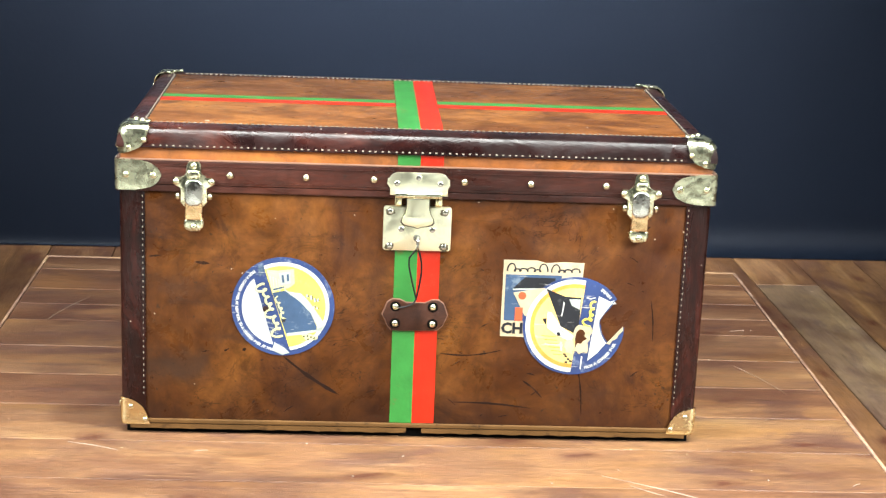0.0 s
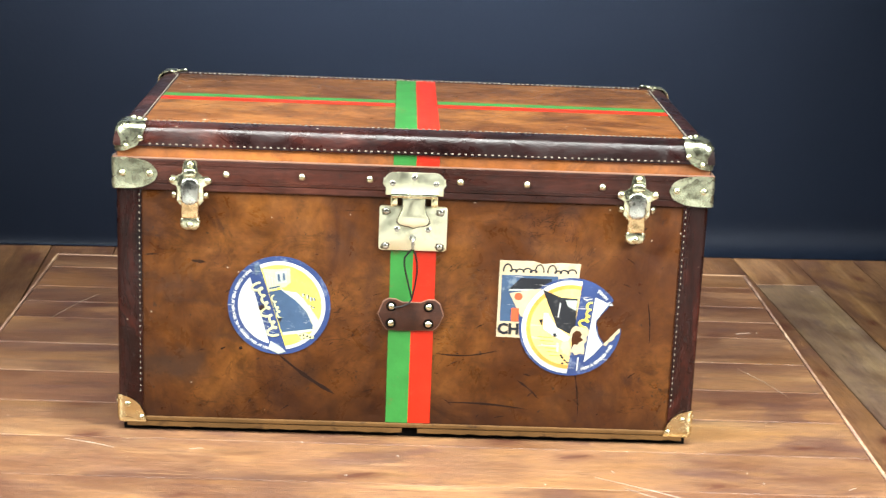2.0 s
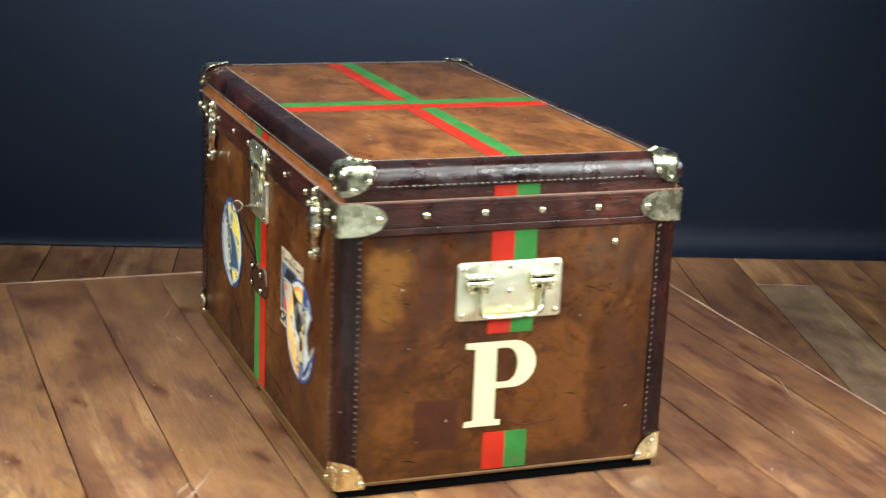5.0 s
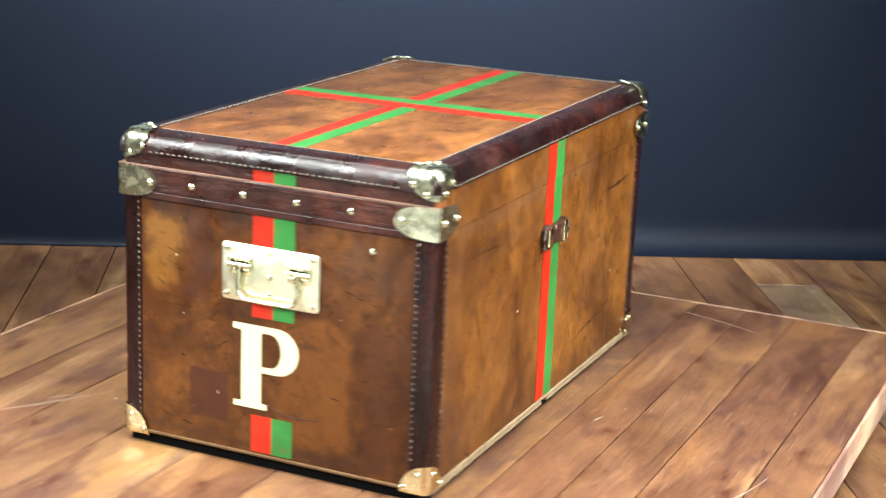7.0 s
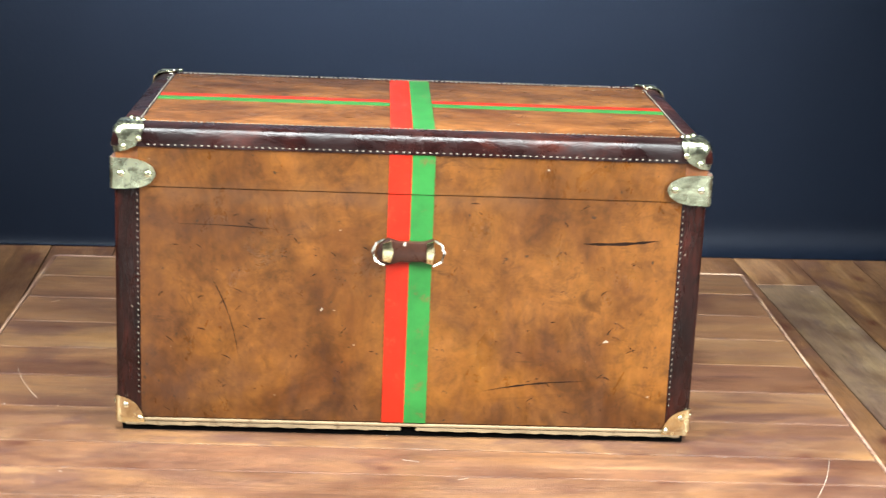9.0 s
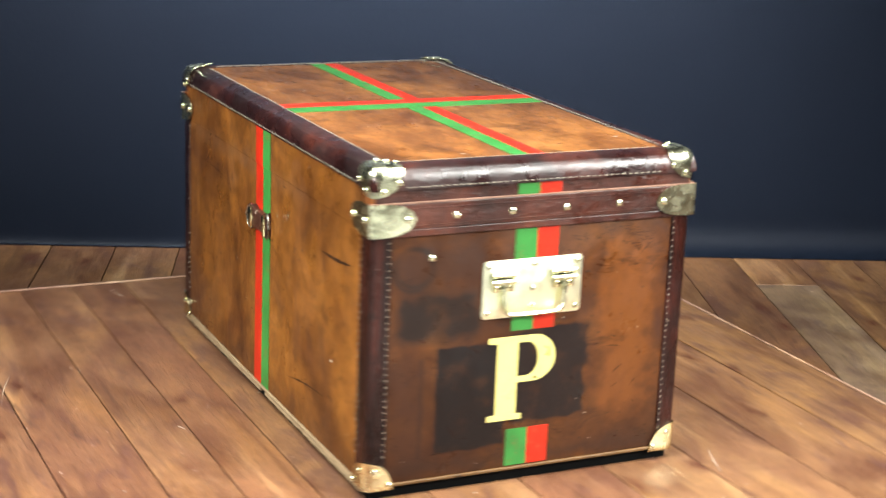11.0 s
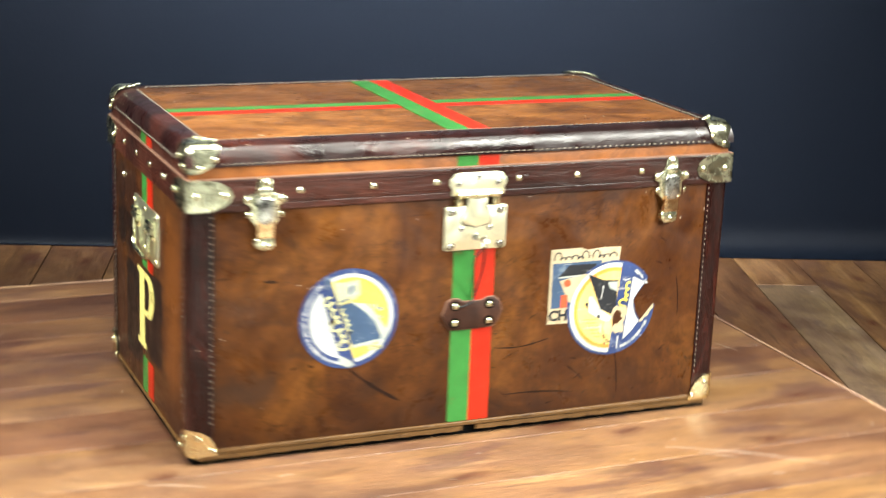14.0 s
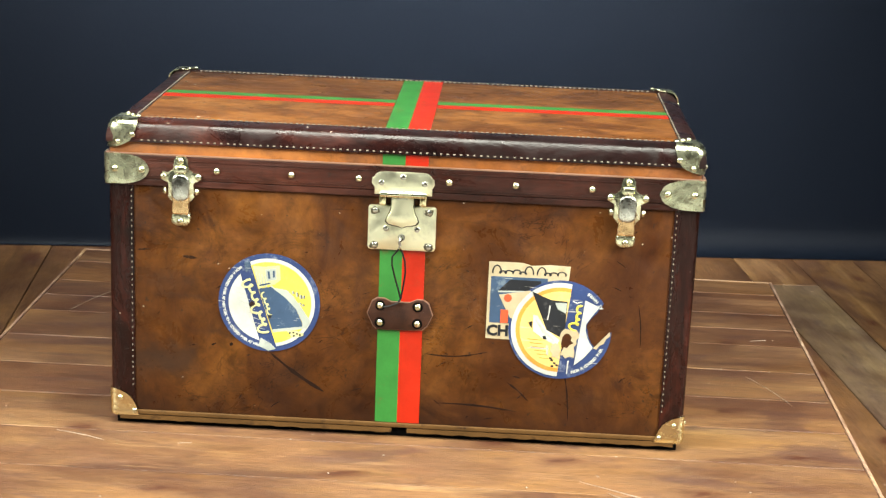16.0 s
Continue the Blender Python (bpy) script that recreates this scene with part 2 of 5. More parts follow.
def paint(name, color, worn=(0.16, 0.06, 0.025), amount=0.55, rough=0.42, low=0.62, cracks=False):
    n = Net(name)
    c = n.coords()
    k = n.ramp(n.noise(c, 42.0, 7, 0.72), (0.57, 0.0), (0.68, amount))
    shade = n.ramp(n.noise(c, 14.0, 6, 0.65), (0.3, low), (0.7, 1.0))
    col = n.mix(1.0, color, shade, "MULTIPLY")
    n.bump(n.noise(c, 140.0, 4), 0.18, 0.002)
    col = n.mix(k, col, worn)
    if cracks:
        for turn, sh in ((35, 1.0), (-50, 4.0), (8, 7.0)):
            f = n.noise(n.coords((12.0, 12.0, 170.0), (sh, sh, sh), (0, radians(turn), 0)), 1.0, 4, 0.65, 0.2)
            col = n.mix(n.ramp(f, (0.66, 0.0), (0.69, 0.65)), col, (0.52, 0.50, 0.44))
    return n.done(col, rough, 0.0, 0.0, 0.3)


GREEN = paint("green_paint", (0.034, 0.195, 0.038))
RED = paint("red_paint", (0.46, 0.020, 0.006))
CREAM_PAINT = paint("cream_paint", (0.68, 0.63, 0.38), (0.6, 0.5, 0.3), 0.25, 0.42, 0.88)
YELLOW_PAINT = paint("yellow_paint", (0.68, 0.60, 0.20), (0.36, 0.24, 0.09), 0.6, 0.42, 0.85)
THREAD = paint("linen_thread", (0.27, 0.235, 0.19), (0.14, 0.10, 0.08), 0.4, 0.7)
EDGE = paint("worn_leather_edge", (0.24, 0.13, 0.09), (0.15, 0.06, 0.03), 0.6, 0.6)
# dull black for the shade under the trunk and for plain black parts
BLACK = paint("parts_and_shade_black", (0.003, 0.003, 0.003), (0.005, 0.004, 0.004), 0.3, 0.95)
BLACK.node_tree.nodes["Principled BSDF"].inputs["Specular IOR Level"].default_value = 0.05
CORD = paint("black_cord", (0.01, 0.009, 0.01), (0.02, 0.02, 0.02), 0.3, 0.6)
BEAD = paint("ochre_beading", (0.120, 0.060, 0.020), (0.022, 0.010, 0.005), 0.95, 0.4)
PALE_BEAD = paint("pale_beading", (0.30, 0.215, 0.125), (0.09, 0.045, 0.022), 0.8, 0.5)
SCUFF = paint("dark_scuff", (0.020, 0.010, 0.007), (0.05, 0.022, 0.011), 0.9, 0.5)
SCUFF.node_tree.nodes["Principled BSDF"].inputs["Specular IOR Level"].default_value = 0.08
# tarnish round the lock screws, and the shade line round the hasp
TARNISH_AND_SHADE = paint("olive_tarnish_and_shade", (0.075, 0.065, 0.035), (0.30, 0.28, 0.18), 0.9, 0.4)
P_BLUE = paint("blue_print", (0.030, 0.055, 0.165), (0.30, 0.34, 0.40), 0.45, 0.5, 0.6, True)
P_NAVY = paint("navy_print", (0.045, 0.085, 0.16), (0.25, 0.30, 0.33), 0.4, 0.5, 0.6, True)
P_BLACK = paint("black_print", (0.015, 0.017, 0.022), (0.12, 0.12, 0.12), 0.4, 0.5, 0.6, True)
P_WHITE = paint("white_paper", (0.58, 0.60, 0.57), (0.45, 0.42, 0.36), 0.6, 0.55)
P_CREAM = paint("cream_paper", (0.52, 0.43, 0.28), (0.34, 0.25, 0.14), 0.6, 0.55)
P_YELLOW = paint("yellow_print", (0.82, 0.66, 0.10), (0.65, 0.55, 0.3), 0.35, 0.5, 0.6, True)
P_GOLD = paint("gold_print", (0.86, 0.60, 0.20), (0.7, 0.55, 0.3), 0.35, 0.5, 0.6, True)
P_ORANGE = paint("orange_print", (0.80, 0.32, 0.06), (0.6, 0.4, 0.2), 0.35, 0.5)
P_RED = paint("vermilion_print", (0.62, 0.10, 0.04), (0.4, 0.2, 0.1), 0.35, 0.5)
P_STRAW = paint("straw_print", (0.62, 0.60, 0.30), (0.40, 0.42, 0.36), 0.6, 0.5, 0.7, True)
P_GREY = paint("grey_print", (0.42, 0.46, 0.42), (0.25, 0.28, 0.28), 0.6, 0.5)


def timber(name, dark, mid, light, along, tone=0.5, rough=0.36, spec=0.5):
    """Old varnished softwood boards: grain along one axis, knots, bruises; each board differs."""
    n = Net(name)
    rnd = n.random()
    shift = n.node("ShaderNodeCombineXYZ", X=n.math("MULTIPLY", rnd, 37.0), Y=n.math("MULTIPLY", rnd, 91.0), Z=n.math("MULTIPLY", rnd, 53.0)).outputs[0]
    st = (0.8, 6.5, 6.5) if along == "x" else (6.5, 0.8, 6.5)
    fi = (4.5, 48.0, 48.0) if along == "x" else (48.0, 4.5, 48.0)
    kn = (1.0, 2.1, 0.0) if along == "x" else (2.1, 1.0, 0.0)
    pl = (1.0, 2.6, 1.0) if along == "x" else (2.6, 1.0, 1.0)
    broad = n.noise(n.coords(st, shift), 1.5, 7, 0.60, 0.5)
    grain = n.noise(n.coords(fi, shift), 3.0, 6, 0.68, 0.6)
    col = n.ramp(broad, (0.28, dark), (0.43, mid), (0.54, mid), (0.66, light))
    col = n.mix(0.28, col, n.ramp(grain, (0.3, 0.42), (0.60, 1.08)), "MULTIPLY")
    hue = n.noise(n.coords(pl, shift), 2.6, 5, 0.62, 0.9)
    col = n.mix(0.75, col, n.ramp(hue, (0.36, (0.78, 0.66, 0.74)), (0.50, (1.0, 0.93, 0.92)), (0.62, (1.14, 1.05, 0.84))), "MULTIPLY")
    cloud = n.noise(n.coords((1, 1.7, 1) if along == "x" else (1.7, 1, 1), shift), 3.4, 5, 0.6, 0.7)
    col = n.mix(0.75, col, n.ramp(cloud, (0.36, (0.50, 0.38, 0.38)), (0.50, (0.93, 0.89, 0.86)), (0.64, (1.30, 1.26, 1.10))), "MULTIPLY")
    col = n.mix(n.ramp(grain, (0.62, 0.0), (0.80, 0.35)), col, light)
    bruise = n.ramp(n.noise(n.coords(pl, shift), 4.2, 5, 0.65, 0.8), (0.55, 0.0), (0.63, 0.48))
    col = n.mix(bruise, col, tuple(0.6 * a + b for a, b in zip(dark, (0.012, 0.004, 0.014))))
    for turn, sh, lim in ((12, 3.0, 0.69), (70, 8.0, 0.70), (-35, 5.0, 0.70)):
        mark = n.noise(n.coords((5.0, 150.0, 5.0), (sh, sh, 0), (0, 0, radians(turn))), 1.0, 3, 0.6)
        col = n.mix(n.ramp(mark, (lim, 0.0), (lim + 0.03, 0.5)), col, light)
    vein = n.noise(n.coords((2.4, 26.0, 26.0) if along == "x" else (26.0, 2.4, 26.0), shift), 1.6, 4, 0.6, 1.2)
    col = n.mix(n.ramp(vein, (0.62, 0.0), (0.68, 0.4)), col, tuple(0.6 * a for a in dark))
    pores = n.noise(n.coords((9.0, 120.0, 120.0) if along == "x" else (120.0, 9.0, 120.0), shift), 2.0, 4, 0.62, 0.5)
    col = n.mix(n.ramp(pores, (0.58, 0.0), (0.68, 0.40)), col, tuple(0.5 * a for a in dark))
    v = n.node("ShaderNodeTexVoronoi", Scale=3.4)
    v.voronoi_dimensions = "2D"
    warp = n.noise(n.coords(pl, shift), 14.0, 3)
    vm = n.node("ShaderNodeVectorMath")
    n.put(vm.inputs[0], n.coords(kn, shift))
    n.put(vm.inputs[1], n.node("ShaderNodeCombineXYZ", X=n.math("MULTIPLY", warp, 0.10), Y=n.math("MULTIPLY", warp, 0.10), Z=0.0).outputs[0])
    n.put(v.inputs["Vector"], vm.outputs[0])
    d = v.outputs["Distance"]
    keep = n.math("GREATER_THAN", n.node("ShaderNodeSeparateColor", Color=v.outputs["Color"]).outputs[0], 0.45)
    ring = n.ramp(d, (0.0, 1.0), (0.035, 0.95), (0.055, 0.40), (0.068, 0.62), (0.10, 0.22), (0.17, 0.0))
    col = n.mix(n.math("MULTIPLY", ring, n.math("MULTIPLY", keep, 0.85)), col, (0.060, 0.018, 0.010))
    col = n.mix(0.35, col, n.ramp(n.noise(n.coords(pl, shift), 55.0, 5, 0.7, 0.4), (0.34, 0.45), (0.5, 1.0), (0.66, 1.25)), "MULTIPLY")
    pale = n.ramp(n.noise(n.coords((1, 1, 1), shift), 60.0, 3, 0.7), (0.71, 0.0), (0.76, 0.6))
    col = n.mix(pale, col, (0.55, 0.42, 0.33))
    tint = n.ramp(rnd, (0.0, (0.82, 0.66, 0.62)), (0.3, (1.05, 0.98, 0.90)), (0.55, (0.90, 0.74, 0.68)), (0.75, (1.12, 1.08, 0.94)), (1.0, (0.98, 0.86, 0.78)))
    col = n.mix(tone, col, tint, "MULTIPLY")
    n.bump(n.math("ADD", grain, n.math("MULTIPLY", n.noise(n.coords(pl, shift), 9.0, 4, 0.6), 1.2)), 0.5, 0.004)
    r = n.ramp(n.noise(n.coords(pl, shift), 7.0, 5, 0.6), (0.3, rough - 0.08), (0.7, rough + 0.14))
    across = n.node("ShaderNodeVectorTransform", Vector=(0, 1, 0) if along == "x" else (1, 0, 0))
    across.vector_type, across.convert_from, across.convert_to = "VECTOR", "OBJECT", "WORLD"
    n.put(n.bsdf.inputs["Tangent"], across.outputs[0])
    n.put(n.bsdf.inputs["Anisotropic"], 0.3)
    return n.done(col, r, 0.0, 0.0, spec)


PLATFORM_WOOD = timber("platform_boards", (0.0798, 0.0382, 0.0247), (0.1750, 0.0988, 0.0528), (0.2990, 0.1958, 0.1055), "x", 0.8, 0.40, 0.5)
FLOOR_WOOD = timber("floor_boards", (0.0643, 0.0343, 0.0203), (0.1421, 0.0837, 0.0437), (0.2453, 0.1649, 0.0923), "y", 0.8, 0.44)
RIM_WOOD = timber("rim_wood", (0.20, 0.12, 0.085), (0.38, 0.26, 0.19), (0.56, 0.43, 0.33), "x", 0.4, 0.5)
GREY_WOOD = timber("weathered_floor_board", (0.0723, 0.0465, 0.0288), (0.1530, 0.1096, 0.0704), (0.2465, 0.1950, 0.1320), "y", 0.3, 0.5)
WORN = paint("pale_scratch", (0.44, 0.34, 0.27), (0.40, 0.28, 0.20), 0.5, 0.6)


def plaster(name, color, rough):
    n = Net(name)
    c = n.coords()
    col = n.mix(0.5, color, n.ramp(n.noise(c, 1.4, 5), (0.3, 0.7), (0.7, 1.0)), "MULTIPLY")
    n.bump(n.noise(c, 90.0, 4), 0.1, 0.003)
    return n.done(col, rough)


BACKDROP = plaster("navy_backdrop_paint", (0.0060, 0.0108, 0.0245), 0.6)
BACKDROP.node_tree.nodes["Principled BSDF"].inputs["Specular IOR Level"].default_value = 0.25
PALE_WALL = plaster("pale_grey_paint", (0.22, 0.22, 0.22), 0.7)

BOARD = paint("white_board", (0.74, 0.74, 0.72), (0.62, 0.62, 0.60), 0.2, 0.6, 0.92)


# ---------- building helpers ----------
def part(name, bm, material, parent=None, label="", smooth=False):
    """Links a bmesh as one mesh object, under a thing or under a part."""
    bmesh.ops.recalc_face_normals(bm, faces=bm.faces[:])
    me = bpy.data.meshes.new(name)
    for f in bm.faces:
        f.smooth = smooth
    bm.to_mesh(me)
    bm.free()
    me.materials.append(material)
    if smooth:
        me.set_sharp_from_angle(angle=radians(40))
    ob = new(name, me)
    ob.parent = parent
    return tagged(ob, label)


def thing(name, m, label, category):
    ob = new(name)
    ob.matrix_basis = m
    ob.empty_display_size = 0.05
    return tagged(ob, label, category)


def box(bm, x0, x1, y0, y1, z0, z1, bevel=0.0, segments=2, m=None):
    made = bmesh.ops.create_cube(bm, size=1.0, matrix=Matrix.Translation(((x0 + x1) / 2, (y0 + y1) / 2, (z0 + z1) / 2)) @ Matrix.Diagonal((x1 - x0, y1 - y0, z1 - z0, 1)))
    verts = made["verts"]
    if bevel:
        edges = list({e for v in verts for e in v.link_edges})
        res = bmesh.ops.bevel(bm, geom=edges, offset=bevel, segments=segments, profile=0.5, affect="EDGES")
        verts = list({v for f in res["faces"] for v in f.verts} | {v for v in verts if v.is_valid})
    if m is not None:
        bmesh.ops.transform(bm, matrix=m, verts=verts)
    return bm


def prism(bm, outline, w0, w1, m, bevel=0.0, segments=2):
    """An outline in (u, v) extruded from w0 to w1, its outer rim rounded, put in place by m."""
    low = [bm.verts.new(m @ Vector((u, v, w0))) for u, v in outline]
    base = bm.faces.new(low)
    ex = bmesh.ops.extrude_face_region(bm, geom=[base])
    top = [g for g in ex["geom"] if isinstance(g, bmesh.types.BMVert)]
    lift = m.to_3x3() @ Vector((0, 0, w1 - w0))
    bmesh.ops.translate(bm, vec=lift, verts=top)
    if bevel:
        face = next(g for g in ex["geom"] if isinstance(g, bmesh.types.BMFace))
        bmesh.ops.bevel(bm, geom=face.edges[:], offset=bevel, segments=segments, profile=0.5, affect="EDGES")
    return bm


def flat(outline, w0, w1, m, bevel=0.0, segments=2):
    return prism(bmesh.new(), outline, w0, w1, m, bevel, segments)


def rect(u0, u1, v0, v1):
    return [(u0, v0), (u1, v0), (u1, v1), (u0, v1)]


def rounded(u0, u1, v0, v1, r, n=4):
    out = []
    for cu, cv, a0 in ((u1 - r, v0 + r, -90), (u1 - r, v1 - r, 0), (u0 + r, v1 - r, 90), (u0 + r, v0 + r, 180)):
        out += [(cu + r * math.cos(radians(a0 + 90 * i / n)), cv + r * math.sin(radians(a0 + 90 * i / n))) for i in range(n + 1)]
    return out


def arc(cu, cv, ru, rv, a0, a1, n):
    return [(cu + ru * math.cos(radians(a0 + (a1 - a0) * i / n)), cv + rv * math.sin(radians(a0 + (a1 - a0) * i / n))) for i in range(n + 1)]


def tube(points, r, sides=6, closed=False):
    """A round bar along a line of points."""
    bm = bmesh.new()
    pts = [Vector(p) for p in points]
    rings = []
    for i, p in enumerate(pts):
        a = pts[i - 1] if (i or closed) else pts[0]
        b = pts[(i + 1) % len(pts)] if (i < len(pts) - 1 or closed) else pts[-1]
        q = (b - a).to_track_quat("Z", "Y")
        rings.append([bm.verts.new(p + q @ Vector((r * math.cos(math.tau * k / sides), r * math.sin(math.tau * k / sides), 0))) for k in range(sides)])
    for i in range(len(rings) - (0 if closed else 1)):
        A, B = rings[i], rings[(i + 1) % len(rings)]
        for k in range(sides):
            bm.faces.new((A[k], A[(k + 1) % sides], B[(k + 1) % sides], B[k]))
    if not closed:
        bm.faces.new(rings[0])
        bm.faces.new(rings[-1])
    return bm


# The trunk's four sides: u to the right as one faces the side, v up, w outwards.
HX, HY = HALF_X, 0.2545


def side(u_axis, w_axis, depth):
    m = Matrix.Identity(4)
    for i in range(3):
        m[i][0], m[i][1], m[i][2], m[i][3] = u_axis[i], (0, 0, 1)[i], w_axis[i], w_axis[i] * depth
    return m


FRONT = side((1, 0, 0), (0, -1, 0), HY)
RIGHT = side((0, 1, 0), (1, 0, 0), HX)
BACK = side((-1, 0, 0), (0, 1, 0), HY)
LEFT = side((0, -1, 0), (-1, 0, 0), HX)
TOP_Z = 0.485


def dome_mesh(name, r, h, material, sides=10):
    bm = bmesh.new()
    rings = []
    for a in (0, 32, 62):
        rr, z = r * math.cos(radians(a)), h * math.sin(radians(a))
        rings.append([bm.verts.new((rr * math.cos(math.tau * k / sides), rr * math.sin(math.tau * k / sides), z)) for k in range(sides)])
    tip = bm.verts.new((0, 0, h))
    for A, B in zip(rings, rings[1:]):
        for k in range(sides):
            bm.faces.new((A[k], A[(k + 1) % sides], B[(k + 1) % sides], B[k]))
    for k in range(sides):
        bm.faces.new((rings[-1][k], rings[-1][(k + 1) % sides], tip))
    bm.faces.new(rings[0])
    bmesh.ops.recalc_face_normals(bm, faces=bm.faces[:])
    for f in bm.faces:
        f.smooth = len(f.verts) < 6
    me = bpy.data.meshes.new(name)
    bm.to_mesh(me)
    bm.free()
    me.materials.append(material)
    return me


RIVET = dome_mesh("rivet", 0.0056, 0.0042, BRASS)
SMALL_RIVET = dome_mesh("small_rivet", 0.0046, 0.0032, BRASS, 8)
SCREW = dome_mesh("screw", 0.0048, 0.0016, STEEL, 8)


def rivet(parent, m, u, v, w, data=RIVET):
    ob = new("rivet", data)
    ob.parent = parent
    ob.matrix_basis = m @ Matrix.Translation((u, v, w))
    return ob


def stitching(parent, m, u0, v0, u1, v1, w, pitch=0.0100, length=0.0030, width=0.0022, name="stitching"):
    """A row of thread stitches along a line, each a little proud bar."""
    bm = bmesh.new()
    d = Vector((u1 - u0, v1 - v0))
    n = max(2, int(d.length / pitch))
    d.normalize()
    k = Vector((-d.y, d.x)) * width / 2
    for i in range(n):
        t = (i + 0.5 + random.uniform(-0.08, 0.08)) * pitch
        a = Vector((u0, v0)) + d * (t - length / 2)
        b = a + d * length
        lo = [bm.verts.new(m @ Vector((p.x, p.y, w - 0.0006))) for p in (a - k, b - k, b + k, a + k)]
        hi = [bm.verts.new(m @ Vector((p.x, p.y, w + 0.0010))) for p in (a - k * 0.6, b - k * 0.6, b + k * 0.6, a + k * 0.6)]
        bm.faces.new(hi)
        for j in range(4):
            bm.faces.new((lo[j], lo[(j + 1) % 4], hi[(j + 1) % 4], hi[j]))
    return tagged(part(name, bm, THREAD, parent, "pale linen stitches"), kind="stuff")


# ---------- the room ----------
WALL_TURN = 3.62
FLOOR_Z = -0.065
ROOM = pose(0.0, 1.082, FLOOR_Z, 0, 0, WALL_TURN)


def wall(name, x0, x1, y0, y1, z0, z1, material, label):
    bm = box(bmesh.new(), x0, x1, y0, y1, z0, z1)
    ob = part(name, bm, material, None, label)
    ob.matrix_basis = ROOM
    return tagged(ob, category="wall", kind="structure")


wall("wall_north", -2.6, 2.8, 0.08, 0.20, -0.1, 3.0, BACKDROP, "plain dark navy studio wall behind the trunk")


def backdrop():
    """The dark cloth before the wall; its foot curls forward, more so to one side."""
    bm = bmesh.new()
    rows = []
    for i in range(41):
        x = -2.5 + 5.0 * i / 40
        k = min(1.0, max(0.0, (x + 0.75) / 1.3))
        reach = 0.008 + 0.062 * k * k * (3 - 2 * k) + 0.004 * math.sin(x * 5.1)
        line = [(reach - 0.002 - reach * (1 - math.sin(radians(a))) ** 1.25, 0.001 + (0.02 + reach * 0.9) * (1 - math.cos(radians(a)))) for a in (0, 10, 20, 32, 45, 60, 75, 90)] + [(reach - 0.002, 0.5), (reach - 0.002, 2.9)]
        rows.append([bm.verts.new((x, y, z)) for y, z in line])
    for A, B in zip(rows, rows[1:]):
        for k in range(len(A) - 1):
            bm.faces.new((A[k], B[k], B[k + 1], A[k + 1]))
    bmesh.ops.solidify(bm, geom=bm.faces[:], thickness=0.002)
    ob = part("backdrop", bm, BACKDROP, None, "dark navy backdrop cloth with its foot curled on the floor", True)
    ob.matrix_basis = ROOM
    return tagged(ob, category="backdrop", kind="structure")


backdrop()
wall("wall_south", -2.6, 2.8, -5.42, -5.3, -0.1, 3.0, PALE_WALL, "plain pale wall that closes the studio")
wall("wall_west", -2.72, -2.6, -5.42, 0.20, -0.1, 3.0, PALE_WALL, "plain pale wall that closes the studio")
wall("wall_east", 2.8, 2.92, -5.42, 0.20, -0.1, 3.0, PALE_WALL, "plain pale wall that closes the studio")
tagged(wall("ceiling", -2.72, 2.92, -5.42, 0.20, 3.0, 3.1, PALE_WALL, "plain pale studio ceiling"), category="ceiling")
floor = wall("floor", -2.6, 2.8, -5.3, 0.08, -0.1, -0.022, BLACK, "old brown wooden plank floor with worn joints")
tagged(floor, category="floor")


# ---------- the turning platform ----------
PX0, PX1, PY0, PY1 = -0.740, 0.736, -0.742, 0.742
RIM = 0.006


